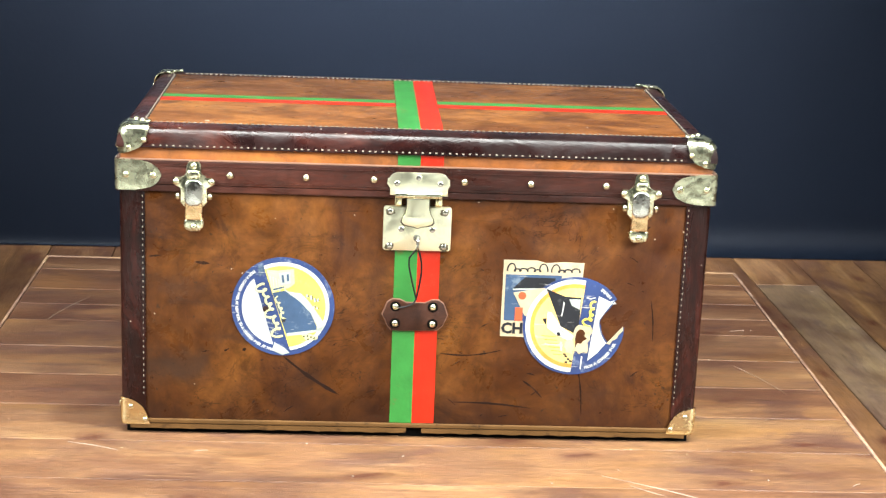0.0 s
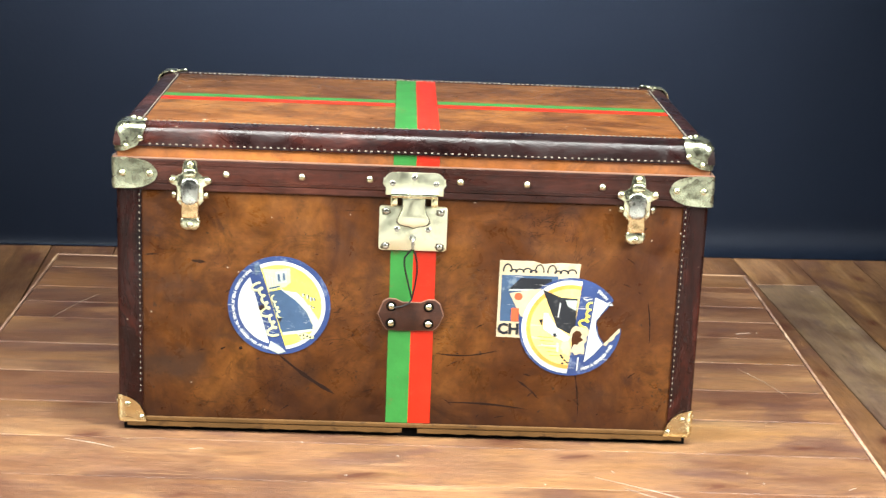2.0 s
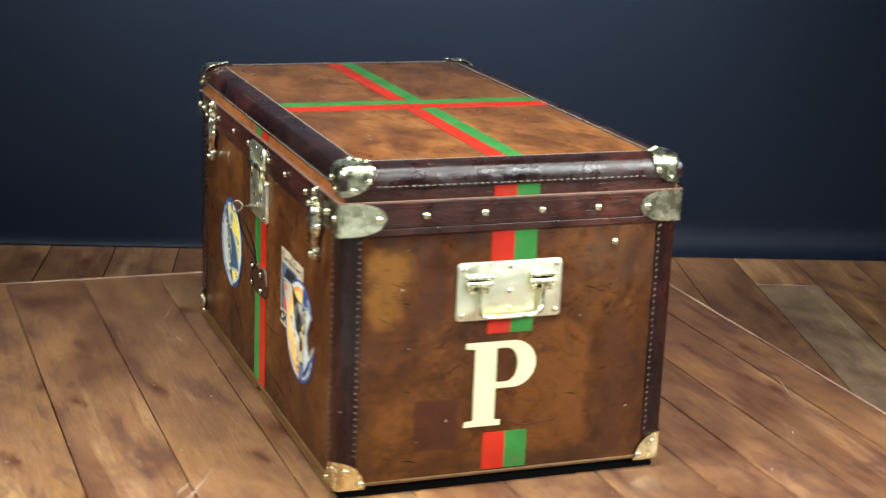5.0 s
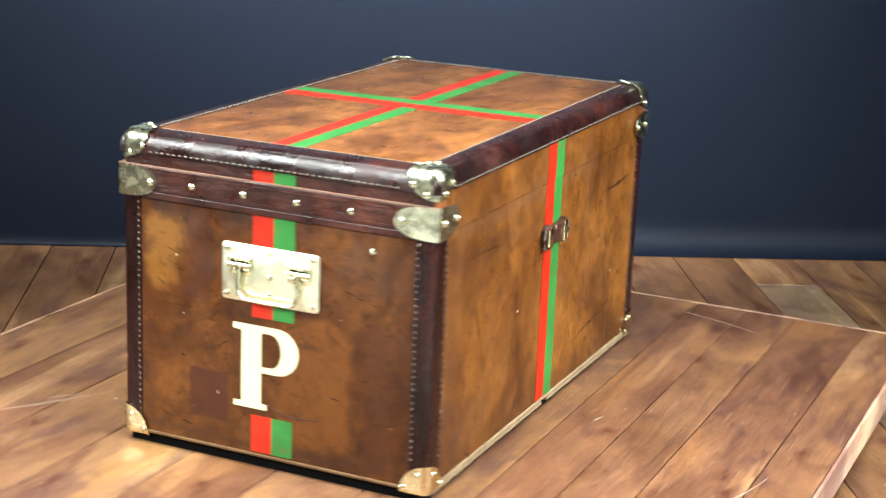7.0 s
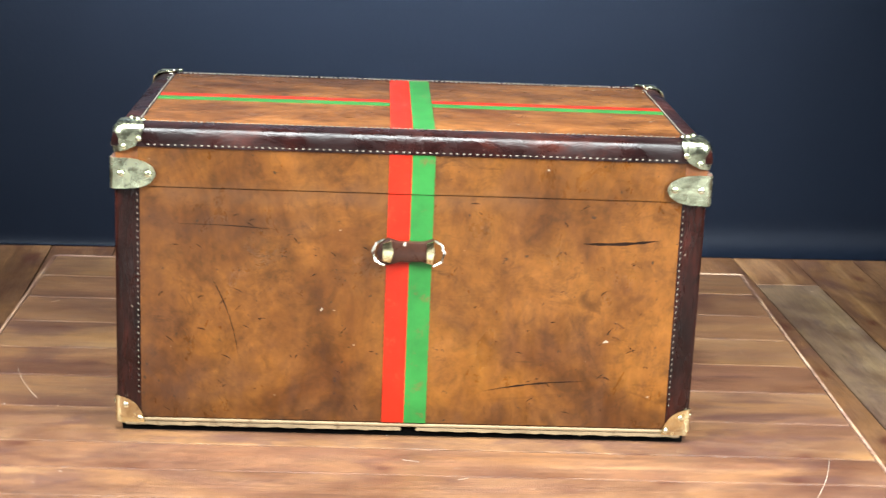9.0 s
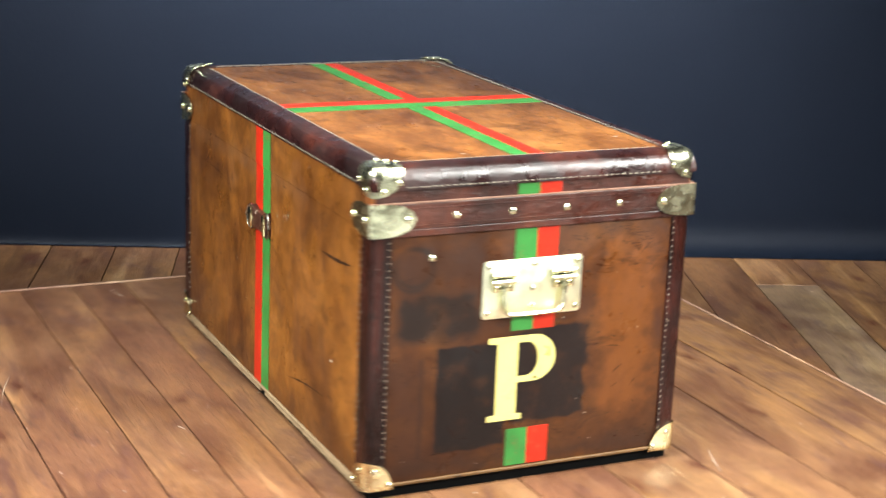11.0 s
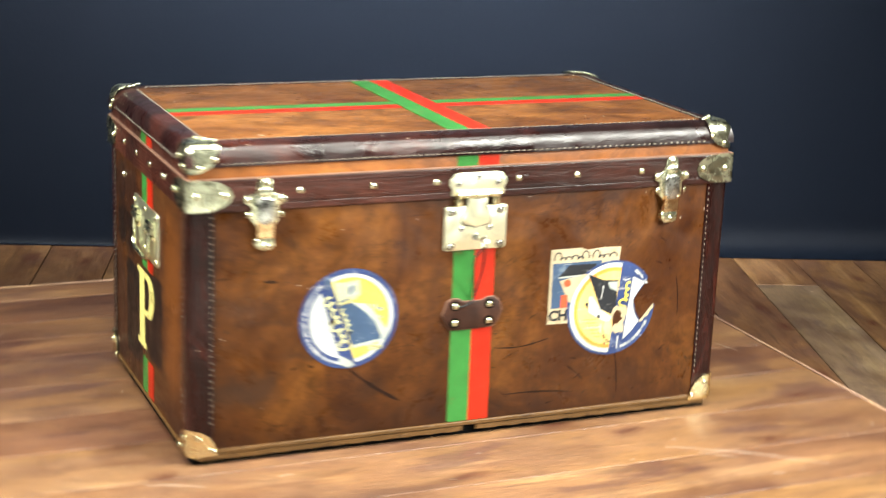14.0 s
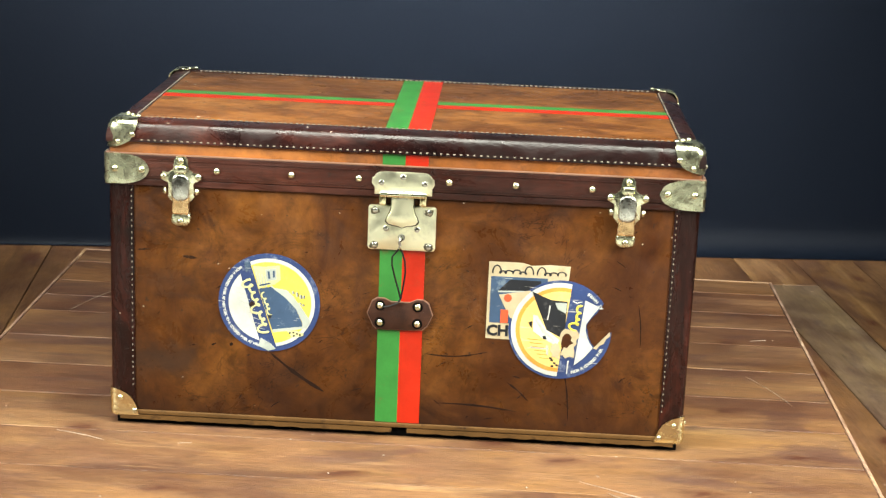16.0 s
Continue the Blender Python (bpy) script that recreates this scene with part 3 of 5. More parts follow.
def build_platform():
    ob = thing("turning_platform", pose(0, 0, 0), "square turning platform of worn brown pine boards on the floor", "platform")
    ys = (PY0 + RIM, -0.588, -0.440, -0.288, -0.138, 0.006, 0.154, 0.303, 0.405, 0.506, 0.644, PY1 - RIM)
    for y0, y1 in zip(ys, ys[1:]):
        bm = box(bmesh.new(), PX0 + RIM + 0.0008, PX1 - RIM - 0.0008, y0 + 0.0011, y1 - 0.0011, -0.024, random.uniform(-0.0010, 0.0), 0.0016, 2)
        part("plank", bm, PLATFORM_WOOD, ob)
    for x0, x1, y0, y1 in ((PX0, PX1, PY0, PY0 + RIM), (PX0, PX1, PY1 - RIM, PY1), (PX0, PX0 + RIM, PY0 + RIM, PY1 - RIM), (PX1 - RIM, PX1, PY0 + RIM, PY1 - RIM)):
        part("edge_strip", box(bmesh.new(), x0, x1, y0, y1, -0.052, 0.0010, 0.0015, 2), RIM_WOOD, ob, "pale worn wooden edge strip")
    part("underside", box(bmesh.new(), PX0 + RIM, PX1 - RIM, PY0 + RIM, PY1 - RIM, -0.048, -0.026), BLACK, ob)
    bm = bmesh.new()
    bmesh.ops.create_cone(bm, cap_ends=True, segments=40, radius1=0.30, radius2=0.30, depth=0.017, matrix=Matrix.Translation((0, 0, -0.0565)))
    part("bearing", bm, STEEL, ob, "steel turning bearing")
    # long scratches and loose pale flecks in the varnish
    bm = bmesh.new()
    up = Matrix.Identity(4)
    lines = [(0.287, -0.395, 0.497, -0.535, 0.0020), (0.373, -0.468, 0.325, -0.430, 0.0016), (0.10, 0.66, 0.24, 0.62, 0.0014), (-0.52, -0.30, -0.44, -0.33, 0.0014), (0.60, 0.12, 0.66, -0.02, 0.0013), (-0.66, 0.30, -0.60, 0.46, 0.0013)]
    lines += [(x, y, x + random.uniform(-0.03, 0.03), y + random.uniform(-0.012, 0.012), 0.0008) for x, y in ((random.uniform(-0.68, 0.68), random.choice((-1, 1)) * random.uniform(0.29, 0.70)) for k in range(14))]
    for x0, y0, x1, y1, width in lines:
        a, d = Vector((x0, y0)), Vector((x1 - x0, y1 - y0))
        side_way = Vector((-d.y, d.x)).normalized()
        spine = [a + d * (i / 6) + side_way * 0.03 * d.length * math.sin(math.pi * i / 6) for i in range(7)]
        wide = [width * 0.5 * (0.2 + math.sin(math.pi * i / 6)) * random.uniform(0.4, 1.1) for i in range(7)]
        edge = [q - side_way * h for q, h in zip(spine, wide)] + [q + side_way * h for q, h in zip(spine[::-1], wide[::-1])]
        prism(bm, [(q.x, q.y) for q in edge], -0.0012, 0.0003, up)
    for k in range(38):
        x, y, r = random.uniform(-0.70, 0.70), random.uniform(-0.70, 0.70), random.uniform(0.0007, 0.0020)
        prism(bm, [(x + r * random.uniform(0.6, 1.2) * math.cos(math.tau * i / 6), y + r * random.uniform(0.6, 1.2) * math.sin(math.tau * i / 6)) for i in range(6)], -0.0012, 0.0006, up)
    tagged(part("scratch", bm, WORN, ob, "pale scratches and flecks in the varnish"), kind="stuff")
    return ob


platform = build_platform()


def reflector():
    """The white board before the set, whose image shows in the polished brass."""
    ob = thing("reflector_board", pose(0, -1.60, FLOOR_Z), "white reflector board lying on the plank floor", "reflector")
    part("panel", box(bmesh.new(), -1.35, 1.35, -0.52, 0.52, 0.0005, 0.010, 0.002, 2), BOARD, ob)
    for x in (-1.355, 1.355):
        part("edge_trim", box(bmesh.new(), x - 0.006, x + 0.006, -0.52, 0.52, 0.0005, 0.013, 0.002, 1), STEEL, ob)


reflector()


# ---------- the trunk ----------
def frame_rim(bm, hx, hy, z0, z1, bulge):
    """A rounded edge band all round the lid: quarter-round in section, mitred at the corners."""
    section = []
    n = 8
    for i in range(n + 1):
        a = radians(90 * i / n)
        ca, sa = math.cos(a) ** 0.72, math.sin(a) ** 0.72
        section.append((bulge - 0.034 * (1 - ca), z0 + (z1 - z0) * sa))
    section.append((bulge - 0.040, z1 - 0.003))
    section.append((bulge - 0.040, z0))
    rings = []
    for sx, sy in ((-1, -1), (1, -1), (1, 1), (-1, 1)):
        rings.append([bm.verts.new((sx * (hx + o), sy * (hy + o), z)) for o, z in section])
    for i in range(4):
        A, B = rings[i], rings[(i + 1) % 4]
        for k in range(len(section)):
            j = (k + 1) % len(section)
            bm.faces.new((A[k], B[k], B[j], A[j]))
    return bm


def corner_cap(bm, sx, sy, z_edge, up, size, radius, thick, faces, soft):
    """A pressed metal cap over a corner of the trunk; up is 1 for a top corner, -1 for a bottom one."""
    n = 7
    ox, oy = sx * (HX + thick), sy * (HY + thick)
    grids = []
    for f in faces:
        grid = []
        for i in range(n + 1):
            row = []
            for j in range(n + 1):
                a, b = i / n, j / n
                a2, b2 = a * math.sqrt(1 - soft * b * b / 2), b * math.sqrt(1 - soft * a * a / 2)
                p = {"x": (0, a2 * size[1], b2 * size[2]), "y": (a2 * size[0], 0, b2 * size[2]), "z": (a2 * size[0], b2 * size[1], 0)}[f]
                q = Vector([max(c, radius) for c in p])
                d = Vector(p) - q
                if d.length > 1e-9:
                    q = q + d.normalized() * radius
                row.append(bm.verts.new((ox - sx * q.x, oy - sy * q.y, z_edge - up * q.z)))
            grid.append(row)
        for i in range(n):
            for j in range(n):
                bm.faces.new((grid[i][j], grid[i + 1][j], grid[i + 1][j + 1], grid[i][j + 1]))
    bmesh.ops.remove_doubles(bm, verts=bm.verts[:], dist=0.0004)
    bmesh.ops.recalc_face_normals(bm, faces=bm.faces[:])
    mid = Vector((ox, oy, z_edge))
    if sum((f.calc_center_median() - (mid - Vector((sx, sy, up)) * 0.05)).dot(f.normal) for f in bm.faces) < 0:
        bmesh.ops.reverse_faces(bm, faces=bm.faces[:])
    bmesh.ops.solidify(bm, geom=bm.faces[:], thickness=0.0018)
    return bm


def belt_cap(bm, sx, sy, w):
    """A metal strap end bent round the upright edge at the belt, pointed and rounded at both ends."""
    n, length, half, mid, r = 14, 0.069, 0.0235, 0.4115, 0.006
    rows = []
    for i in range(-n, n + 1):
        s = length * i / n
        k = abs(i) / n
        h = half * (1 - max(0.0, (k - 0.25) / 0.75) ** 2.4) ** 0.5 if k < 1 else 0.0015
        a = max(0.0, abs(s) - r)
        ang = radians(45 * min(1.0, abs(s) / r))
        # unfolded distance to a point on the rounded edge
        cx, cy = HX + w - r, HY + w - r
        if abs(s) <= r:
            t = radians(45) + (1 if s > 0 else -1) * ang
            x, y = cx + r * math.cos(t), cy + r * math.sin(t)
        elif s > 0:
            x, y = cx - a, HY + w
        else:
            x, y = HX + w, cy - a
        rows.append([bm.verts.new((sx * x, sy * y, mid + h * q)) for q in (-1, -0.5, 0, 0.5, 1)])
    for A, B in zip(rows, rows[1:]):
        for k in range(4):
            bm.faces.new((A[k], A[k + 1], B[k + 1], B[k]))
    bmesh.ops.recalc_face_normals(bm, faces=bm.faces[:])
    out = sum(f.normal.x * sx + f.normal.y * sy for f in bm.faces)
    if out < 0:
        bmesh.ops.reverse_faces(bm, faces=bm.faces[:])
    bmesh.ops.solidify(bm, geom=bm.faces[:], thickness=0.0016)
    return bm


def corner_band(bm, sx, sy, wx, wy, z0, z1, thick):
    """A strip of hide folded round an upright edge."""
    r = 0.008
    cx, cy = HX + thick, HY + thick
    out = [(cx - 0.0, cy - wy)]
    out += [(cx - r + r * math.cos(radians(a)), cy - r + r * math.sin(radians(a))) for a in (0, 22, 45, 68, 90)]
    out += [(cx - wx, cy), (cx - wx, cy - 0.006), (cx - 0.010, cy - 0.010), (cx - 0.006, cy - wy)]
    low = [bm.verts.new((sx * x, sy * y, z0)) for x, y in out]
    high = [bm.verts.new((sx * x, sy * y, z1)) for x, y in out]
    for i in range(len(out)):
        j = (i + 1) % len(out)
        bm.faces.new((low[i], low[j], high[j], high[i]))
    bm.faces.new(low)
    bm.faces.new(high)
    return bm


def letter_p(m, material, parent):
    """A serifed capital painted on an end wall."""
    bowl_out = [(0.008, 0.2225)] + arc(0.008, 0.1870, 0.0350, 0.0355, 90, -90, 18)[1:]
    bowl_in = arc(-0.003, 0.1865, 0.0180, 0.0260, -90, 90, 14)
    edge = [(-0.065, 0.0945), (-0.009, 0.0945), (-0.009, 0.1025), (-0.0185, 0.1035), (-0.0185, 0.1515)] + bowl_out[::-1]
    edge += [(-0.066, 0.2225), (-0.066, 0.2140), (-0.0515, 0.2125), (-0.0515, 0.1035), (-0.064, 0.1025)]
    bm = flat(edge, 0.0002, 0.0012, m)
    hole = [(-0.0185, 0.1605)] + bowl_in + [(-0.0185, 0.2125)]
    # the counter of the letter is cut out of both broad faces
    for w in (0.0002, 0.0012):
        face = min((f for f in bm.faces if len(f.verts) > 8), key=lambda f: abs((m.inverted() @ f.calc_center_median()).z - w))
        rim = face.verts[:]
        inner = [bm.verts.new(m @ Vector((u, v, w))) for u, v in hole]
        bm.faces.remove(face)
        edges = [bm.edges.get((a, b)) for a, b in zip(rim, rim[1:] + rim[:1])]
        edges += [bm.edges.new((a, b)) for a, b in zip(inner, inner[1:] + inner[:1])]
        bmesh.ops.triangle_fill(bm, use_beauty=True, use_dissolve=False, edges=edges)
    return part("initial", bm, material, parent, "pale painted serif letter P")


def end_handle(m, trunk):
    """A brass plate with two lugs and a drop bail."""
    ob = part("end_handle", flat(rounded(-0.0835, 0.0765, 0.2545, 0.3405, 0.006), 0.0, 0.003, m, 0.0012), PALE_BRASS, trunk, "polished brass handle plate", True)
    for u in (-0.052, 0.045):
        lug = part("lug", flat(rounded(u - 0.0170, u + 0.0170, 0.2985, 0.3235, 0.003), 0.002, 0.0050, m, 0.0012), BRASS, ob, "hinged brass lug", True)
        for v, r in ((0.3195, 0.0042), (0.3095, 0.0050)):
            part("barrel", tube([m @ Vector((u - 0.0185, v, 0.0065)), m @ Vector((u + 0.0185, v, 0.0065))], r, 10), BRASS, lug, "", True)
        # solid black bars draw the shade in the lug's gaps
        part("slot", flat(rect(u - 0.0140, u + 0.0140, 0.3135, 0.3160), 0.0045, 0.0085, m), BLACK, lug)
        part("slot", flat(rect(u - 0.0045, u + 0.0045, 0.2985, 0.3055), 0.0045, 0.0062, m), BLACK, lug)
        for d in (-0.0110, 0.0110):
            part("foot", flat(rounded(u + d - 0.0050, u + d + 0.0050, 0.2945, 0.3040, 0.002), 0.002, 0.0072, m, 0.0016), WARM_BRASS, lug, "", True)
    line = [(-0.052, 0.3085, 0.0085), (-0.0522, 0.294, 0.0095), (-0.0522, 0.276, 0.0105), (-0.0500, 0.2675, 0.011), (-0.0440, 0.2625, 0.0115), (-0.0350, 0.2610, 0.0115), (-0.004, 0.2605, 0.0115), (0.0280, 0.2610, 0.0115), (0.0370, 0.2625, 0.0115), (0.0430, 0.2675, 0.011), (0.0452, 0.276, 0.0105), (0.0452, 0.294, 0.0095), (0.045, 0.3085, 0.0085)]
    part("bail", tube([m @ Vector(p) for p in line], 0.0034, 8), BRASS, ob, "drop handle of brass bar", True)
    for u, v in ((-0.0745, 0.3315), (-0.0035, 0.3325), (0.0675, 0.3325), (-0.0755, 0.2635), (0.0680, 0.2635), (-0.0035, 0.2965), (-0.0035, 0.2705)):
        rivet(ob, m, u, v, 0.003, SMALL_RIVET)
    return ob


def draw_latch(trunk, u):
    """A spring draw latch across the belt."""
    m = FRONT @ Matrix.Translation((u, 0, 0.0020))
    plate = [(-0.010, 0.430), (-0.012, 0.414), (-0.020, 0.409), (-0.028, 0.410), (-0.029, 0.398), (-0.020, 0.393), (-0.020, 0.372), (-0.012, 0.362), (0.012, 0.362), (0.020, 0.372), (0.020, 0.393), (0.029, 0.398), (0.028, 0.410), (0.020, 0.409), (0.012, 0.414), (0.010, 0.430), (0.006, 0.4345), (-0.006, 0.4345)]
    ob = part("draw_latch", flat(plate[::-1], 0.003, 0.0075, m, 0.0018), BRASS, trunk, "cast brass draw latch", True)
    part("lever", flat(rounded(-0.0135, 0.0135, 0.366, 0.4075, 0.011), 0.007, 0.0135, m, 0.003, 3), STEEL, ob, "worn bright lever", True)
    part("strap", flat(rect(-0.0125, 0.0125, 0.346, 0.372), 0.0035, 0.0125, m, 0.0015), COPPER, ob, "reddish brass strap")
    part("catch", flat(rounded(-0.0150, 0.0150, 0.3270, 0.3500, 0.0105), 0.0, 0.0100, m, 0.0035, 3), BRASS, ob, "", True)
    part("guide", flat(rounded(-0.0095, 0.0095, 0.408, 0.421, 0.005), 0.0074, 0.0120, m, 0.003, 3), BRASS, ob, "", True)
    for du, v in ((0.0, 0.4275), (-0.0265, 0.4035), (0.0265, 0.4035), (0.0, 0.3350)):
        rivet(ob, m, du, v, 0.0072 if v > 0.35 else 0.0098)
    for du in (-0.0265, 0.0265):
        pin = new("pin", RIVET)
        pin.parent = ob
        pin.matrix_basis = m @ Matrix.Translation((0.9 * du, 0.381, 0.006)) @ Matrix.Rotation(radians(60 if du > 0 else -60), 4, "Y")
    return ob


def lock(trunk):
    m = FRONT
    ob = part("lock", flat(rounded(-0.0515, 0.0515, 0.3045, 0.3735, 0.005), 0.0005, 0.0060, m, 0.0016), PALE_BRASS, trunk, "large pale brass lock plate with scuffed corners", True)
    top = [(-0.043, 0.391), (-0.035, 0.391), (0.036, 0.391), (0.044, 0.391), (0.0440, 0.402), (0.0475, 0.408), (0.0465, 0.417)] + arc(0.030, 0.412, 0.0155, 0.0145, 20, 90, 4) + arc(-0.030, 0.412, 0.0155, 0.0145, 90, 160, 4) + [(-0.0465, 0.417), (-0.0475, 0.408), (-0.0430, 0.402)]
    part("hasp_plate", flat(top, 0.0050, 0.0092, m, 0.0018), PALE_BRASS, ob, "", True)
    part("hinge_pin", tube([m @ Vector((-0.034, 0.3925, 0.0112)), m @ Vector((0.035, 0.3925, 0.0112))], 0.0052, 10), BRASS, ob, "", True)
    for u in (-0.030, 0.031):
        part("hinge_leg", flat(rounded(u - 0.0055, u + 0.0055, 0.3745, 0.3950, 0.004), 0.0030, 0.0115, m, 0.002), WARM_BRASS, ob, "", True)
    half_shield = [(0.0060, 0.3432), (0.0130, 0.3440), (0.0205, 0.3462), (0.0238, 0.3505), (0.0225, 0.3560), (0.0185, 0.3630), (0.0165, 0.3720), (0.0170, 0.396)]
    shield = [(-u, v) for u, v in half_shield[::-1]] + [(0.0, 0.3405)] + half_shield
    # slightly larger dark plate draws the shadow line round the hasp
    part("hasp_edge", flat([(u * 1.09, v - (0.0016 if v < 0.36 else 0.0)) for u, v in shield], 0.0055, 0.0066, m), TARNISH_AND_SHADE, ob, "dark shade line round the hasp")
    for u, v in ((-0.041, 0.3655), (0.041, 0.3655), (-0.041, 0.3115), (0.041, 0.3115)):
        spot = [(u + random.uniform(0.0055, 0.0100) * math.cos(math.tau * k / 14), v + random.uniform(0.0045, 0.0075) * math.sin(math.tau * k / 14)) for k in range(14)]
        part("tarnish_spot", flat(spot, 0.0050, 0.0062, m), TARNISH_AND_SHADE, ob, "dark tarnish round the screw")
    part("hasp", flat(shield, 0.0062, 0.0100, m, 0.0014), PALE_BRASS, ob, "shield-shaped brass hasp", True)
    part("maker_mark", flat(rect(-0.0075, 0.0075, 0.3855, 0.3875), 0.0098, 0.0102, m), STEEL, ob)
    for u, v in ((-0.041, 0.3655), (0.041, 0.3655), (-0.041, 0.3115), (0.041, 0.3115), (-0.024, 0.338), (0.023, 0.338)):
        rivet(ob, m, u, v, 0.0058, SCREW)
    for u, v in ((-0.0325, 0.4095), (0.0325, 0.4095), (0.0, 0.4190)):
        rivet(ob, m, u, v, 0.0090, SCREW)
    # the key stands out of the lock
    bm = bmesh.new()
    prism(bm, rounded(-0.0012, 0.0012, 0.3225, 0.3275, 0.0009), 0.0055, 0.034, m)
    prism(bm, arc(0.0, 0.0, 0.0055, 0.0055, 0, 330, 11), 0.0060, 0.0085, m @ Matrix.Translation((0, 0.3250, 0)), 0.0006)
    ring = [m @ Vector((0.0, 0.3250 + 0.0085 * math.sin(math.tau * k / 14), 0.0400 + 0.0085 * math.cos(math.tau * k / 14))) for k in range(14)]
    key = part("key", bm, STEEL, ob, "small steel key in the lock")
    part("bow", tube(ring, 0.0020, 6, True), STEEL, key, "", True)
    cord = [(0.000, 0.3175, 0.041), (-0.006, 0.309, 0.036), (-0.0115, 0.301, 0.034), (-0.0115, 0.288, 0.031), (-0.0070, 0.266, 0.023), (-0.0015, 0.243, 0.0135), (0.002, 0.2285, 0.008)]
    cord2 = [(0.000, 0.3175, 0.041), (0.004, 0.308, 0.034), (0.0075, 0.292, 0.025), (0.0085, 0.274, 0.018), (0.006, 0.253, 0.0120), (0.002, 0.2285, 0.008)]
    tail = [(0.002, 0.2285, 0.008), (-0.003, 0.2215, 0.0095), (-0.014, 0.2165, 0.0095), (-0.025, 0.2145, 0.009)]
    for line in (cord, cord2, tail):
        part("cord", tube([m @ Vector(p) for p in line], 0.0015, 5), CORD, ob, "black cord tied to the key", True)
    return ob


def scuffs(trunk, m, marks, w):
    """Dark rubbed marks in the hide, each a thin bowed sliver with ragged edges."""
    bm = bmesh.new()
    for u0, v0, u1, v1, width, bow in marks:
        a, d = Vector((u0, v0)), Vector((u1 - u0, v1 - v0))
        k = Vector((-d.y, d.x)).normalized()
        n = 9
        spine = [a + d * (i / n) + k * (bow * math.sin(math.pi * i / n)) for i in range(n + 1)]
        half = [width * 0.5 * math.sin(math.pi * i / n) ** 0.7 * random.uniform(0.35, 1.2) for i in range(n + 1)]
        edge = [spine[0]] + [p - k * h for p, h in zip(spine[1:-1], half[1:-1])] + [spine[-1]] + [p + k * h for p, h in zip(spine[-2:0:-1], half[-2:0:-1])]
        prism(bm, [(p.x, p.y) for p in edge], w - 0.0004, w + 0.00025, m)
    return tagged(part("scuff", bm, SCUFF, trunk, "dark rubbed scuff marks"), kind="stuff")


def nicks(count, u0, u1, v0, v1, longest):
    out = []
    for k in range(count):
        u, v, a, length = random.uniform(u0, u1), random.uniform(v0, v1), random.uniform(-60, 60), random.uniform(0.003, longest)
        out.append((u, v, u + length * math.cos(radians(a)), v + length * math.sin(radians(a)), random.uniform(0.0008, 0.0022), 0.05 * length))
    return out


def front_tab(trunk):
    """The leather keeper below the lock."""
    m = FRONT
    edge = [(-0.0485, 0.2025), (-0.040, 0.1845), (-0.034, 0.1780), (-0.018, 0.1772), (0.018, 0.1780), (0.036, 0.1790), (0.0440, 0.1860), (0.0510, 0.2030), (0.0445, 0.2210), (0.037, 0.2262), (0.026, 0.2262), (0.016, 0.2215), (-0.012, 0.2215), (-0.022, 0.2262), (-0.033, 0.2268), (-0.041, 0.2220)]
    ob = part("leather_keeper", flat(edge, 0.0018, 0.0062, m, 0.0012), TAG, trunk, "brown leather keeper with pale cut edge", True)
    part("cut_edge", flat([(u * 1.025, 0.2022 + (v - 0.2022) * 1.04) for u, v in edge], 0.0012, 0.0040, m), EDGE, ob)
    for u in (-0.0290, 0.0285):
        for v in (0.1890, 0.2160):
            part("washer", flat(arc(u, v, 0.0080, 0.0080, 0, 330, 11), 0.0060, 0.0068, m), BLACK, ob)
            rivet(ob, m, u, v, 0.0066)
    return ob


def back_tab(trunk):
    """The leather loop with two brass ends on the hinge side."""
    m = BACK
    edge = [(-0.052, 0.3000), (-0.047, 0.287), (-0.034, 0.2815), (-0.018, 0.2870), (0.018, 0.2880), (0.034, 0.2830), (0.036, 0.3040), (0.034, 0.3235), (0.018, 0.3185), (-0.018, 0.3185), (-0.034, 0.3235), (-0.047, 0.3160)]
    ob = part("leather_loop", flat(edge, 0.0010, 0.0120, m, 0.003), TAG, trunk, "brown leather loop with brass ends", True)
    part("brass_end", flat([(-0.043, 0.289), (-0.030, 0.2855), (-0.026, 0.303), (-0.030, 0.3205), (-0.043, 0.316)], 0.0115, 0.0145, m, 0.0012), WARM_BRASS, ob, "", True)
    part("brass_end", flat([(0.024, 0.287), (0.034, 0.2845), (0.036, 0.304), (0.034, 0.3215), (0.024, 0.318)], 0.0115, 0.0145, m, 0.0012), WARM_BRASS, ob, "", True)
    loop = [(-0.040, 0.322, 0.008), (-0.052, 0.316, 0.010), (-0.058, 0.302, 0.011), (-0.053, 0.288, 0.010), (-0.040, 0.281, 0.008)]
    for k in (1, -0.88):
        part("wire_ring", tube([m @ Vector((u * k, v, w)) for u, v, w in loop], 0.0022, 6), STEEL, ob, "", True)
    return ob


def glyphs(text, size, material, parent, m, name="lettering"):
    """Flat letters in the built-in font, centred at m's origin."""
    cu = bpy.data.curves.new("letters", "FONT")
    cu.body, cu.size, cu.align_x, cu.align_y, cu.extrude, cu.resolution_u = text, size, "CENTER", "CENTER", 0.00015, 2
    cu.offset = size * 0.04
    tmp = new("letters", cu)
    me = bpy.data.meshes.new_from_object(tmp.evaluated_get(bpy.context.evaluated_depsgraph_get()))
    bpy.data.objects.remove(tmp)
    me.materials.append(material)
    ob = new(name, me)
    ob.parent, ob.matrix_basis = parent, m
    return ob


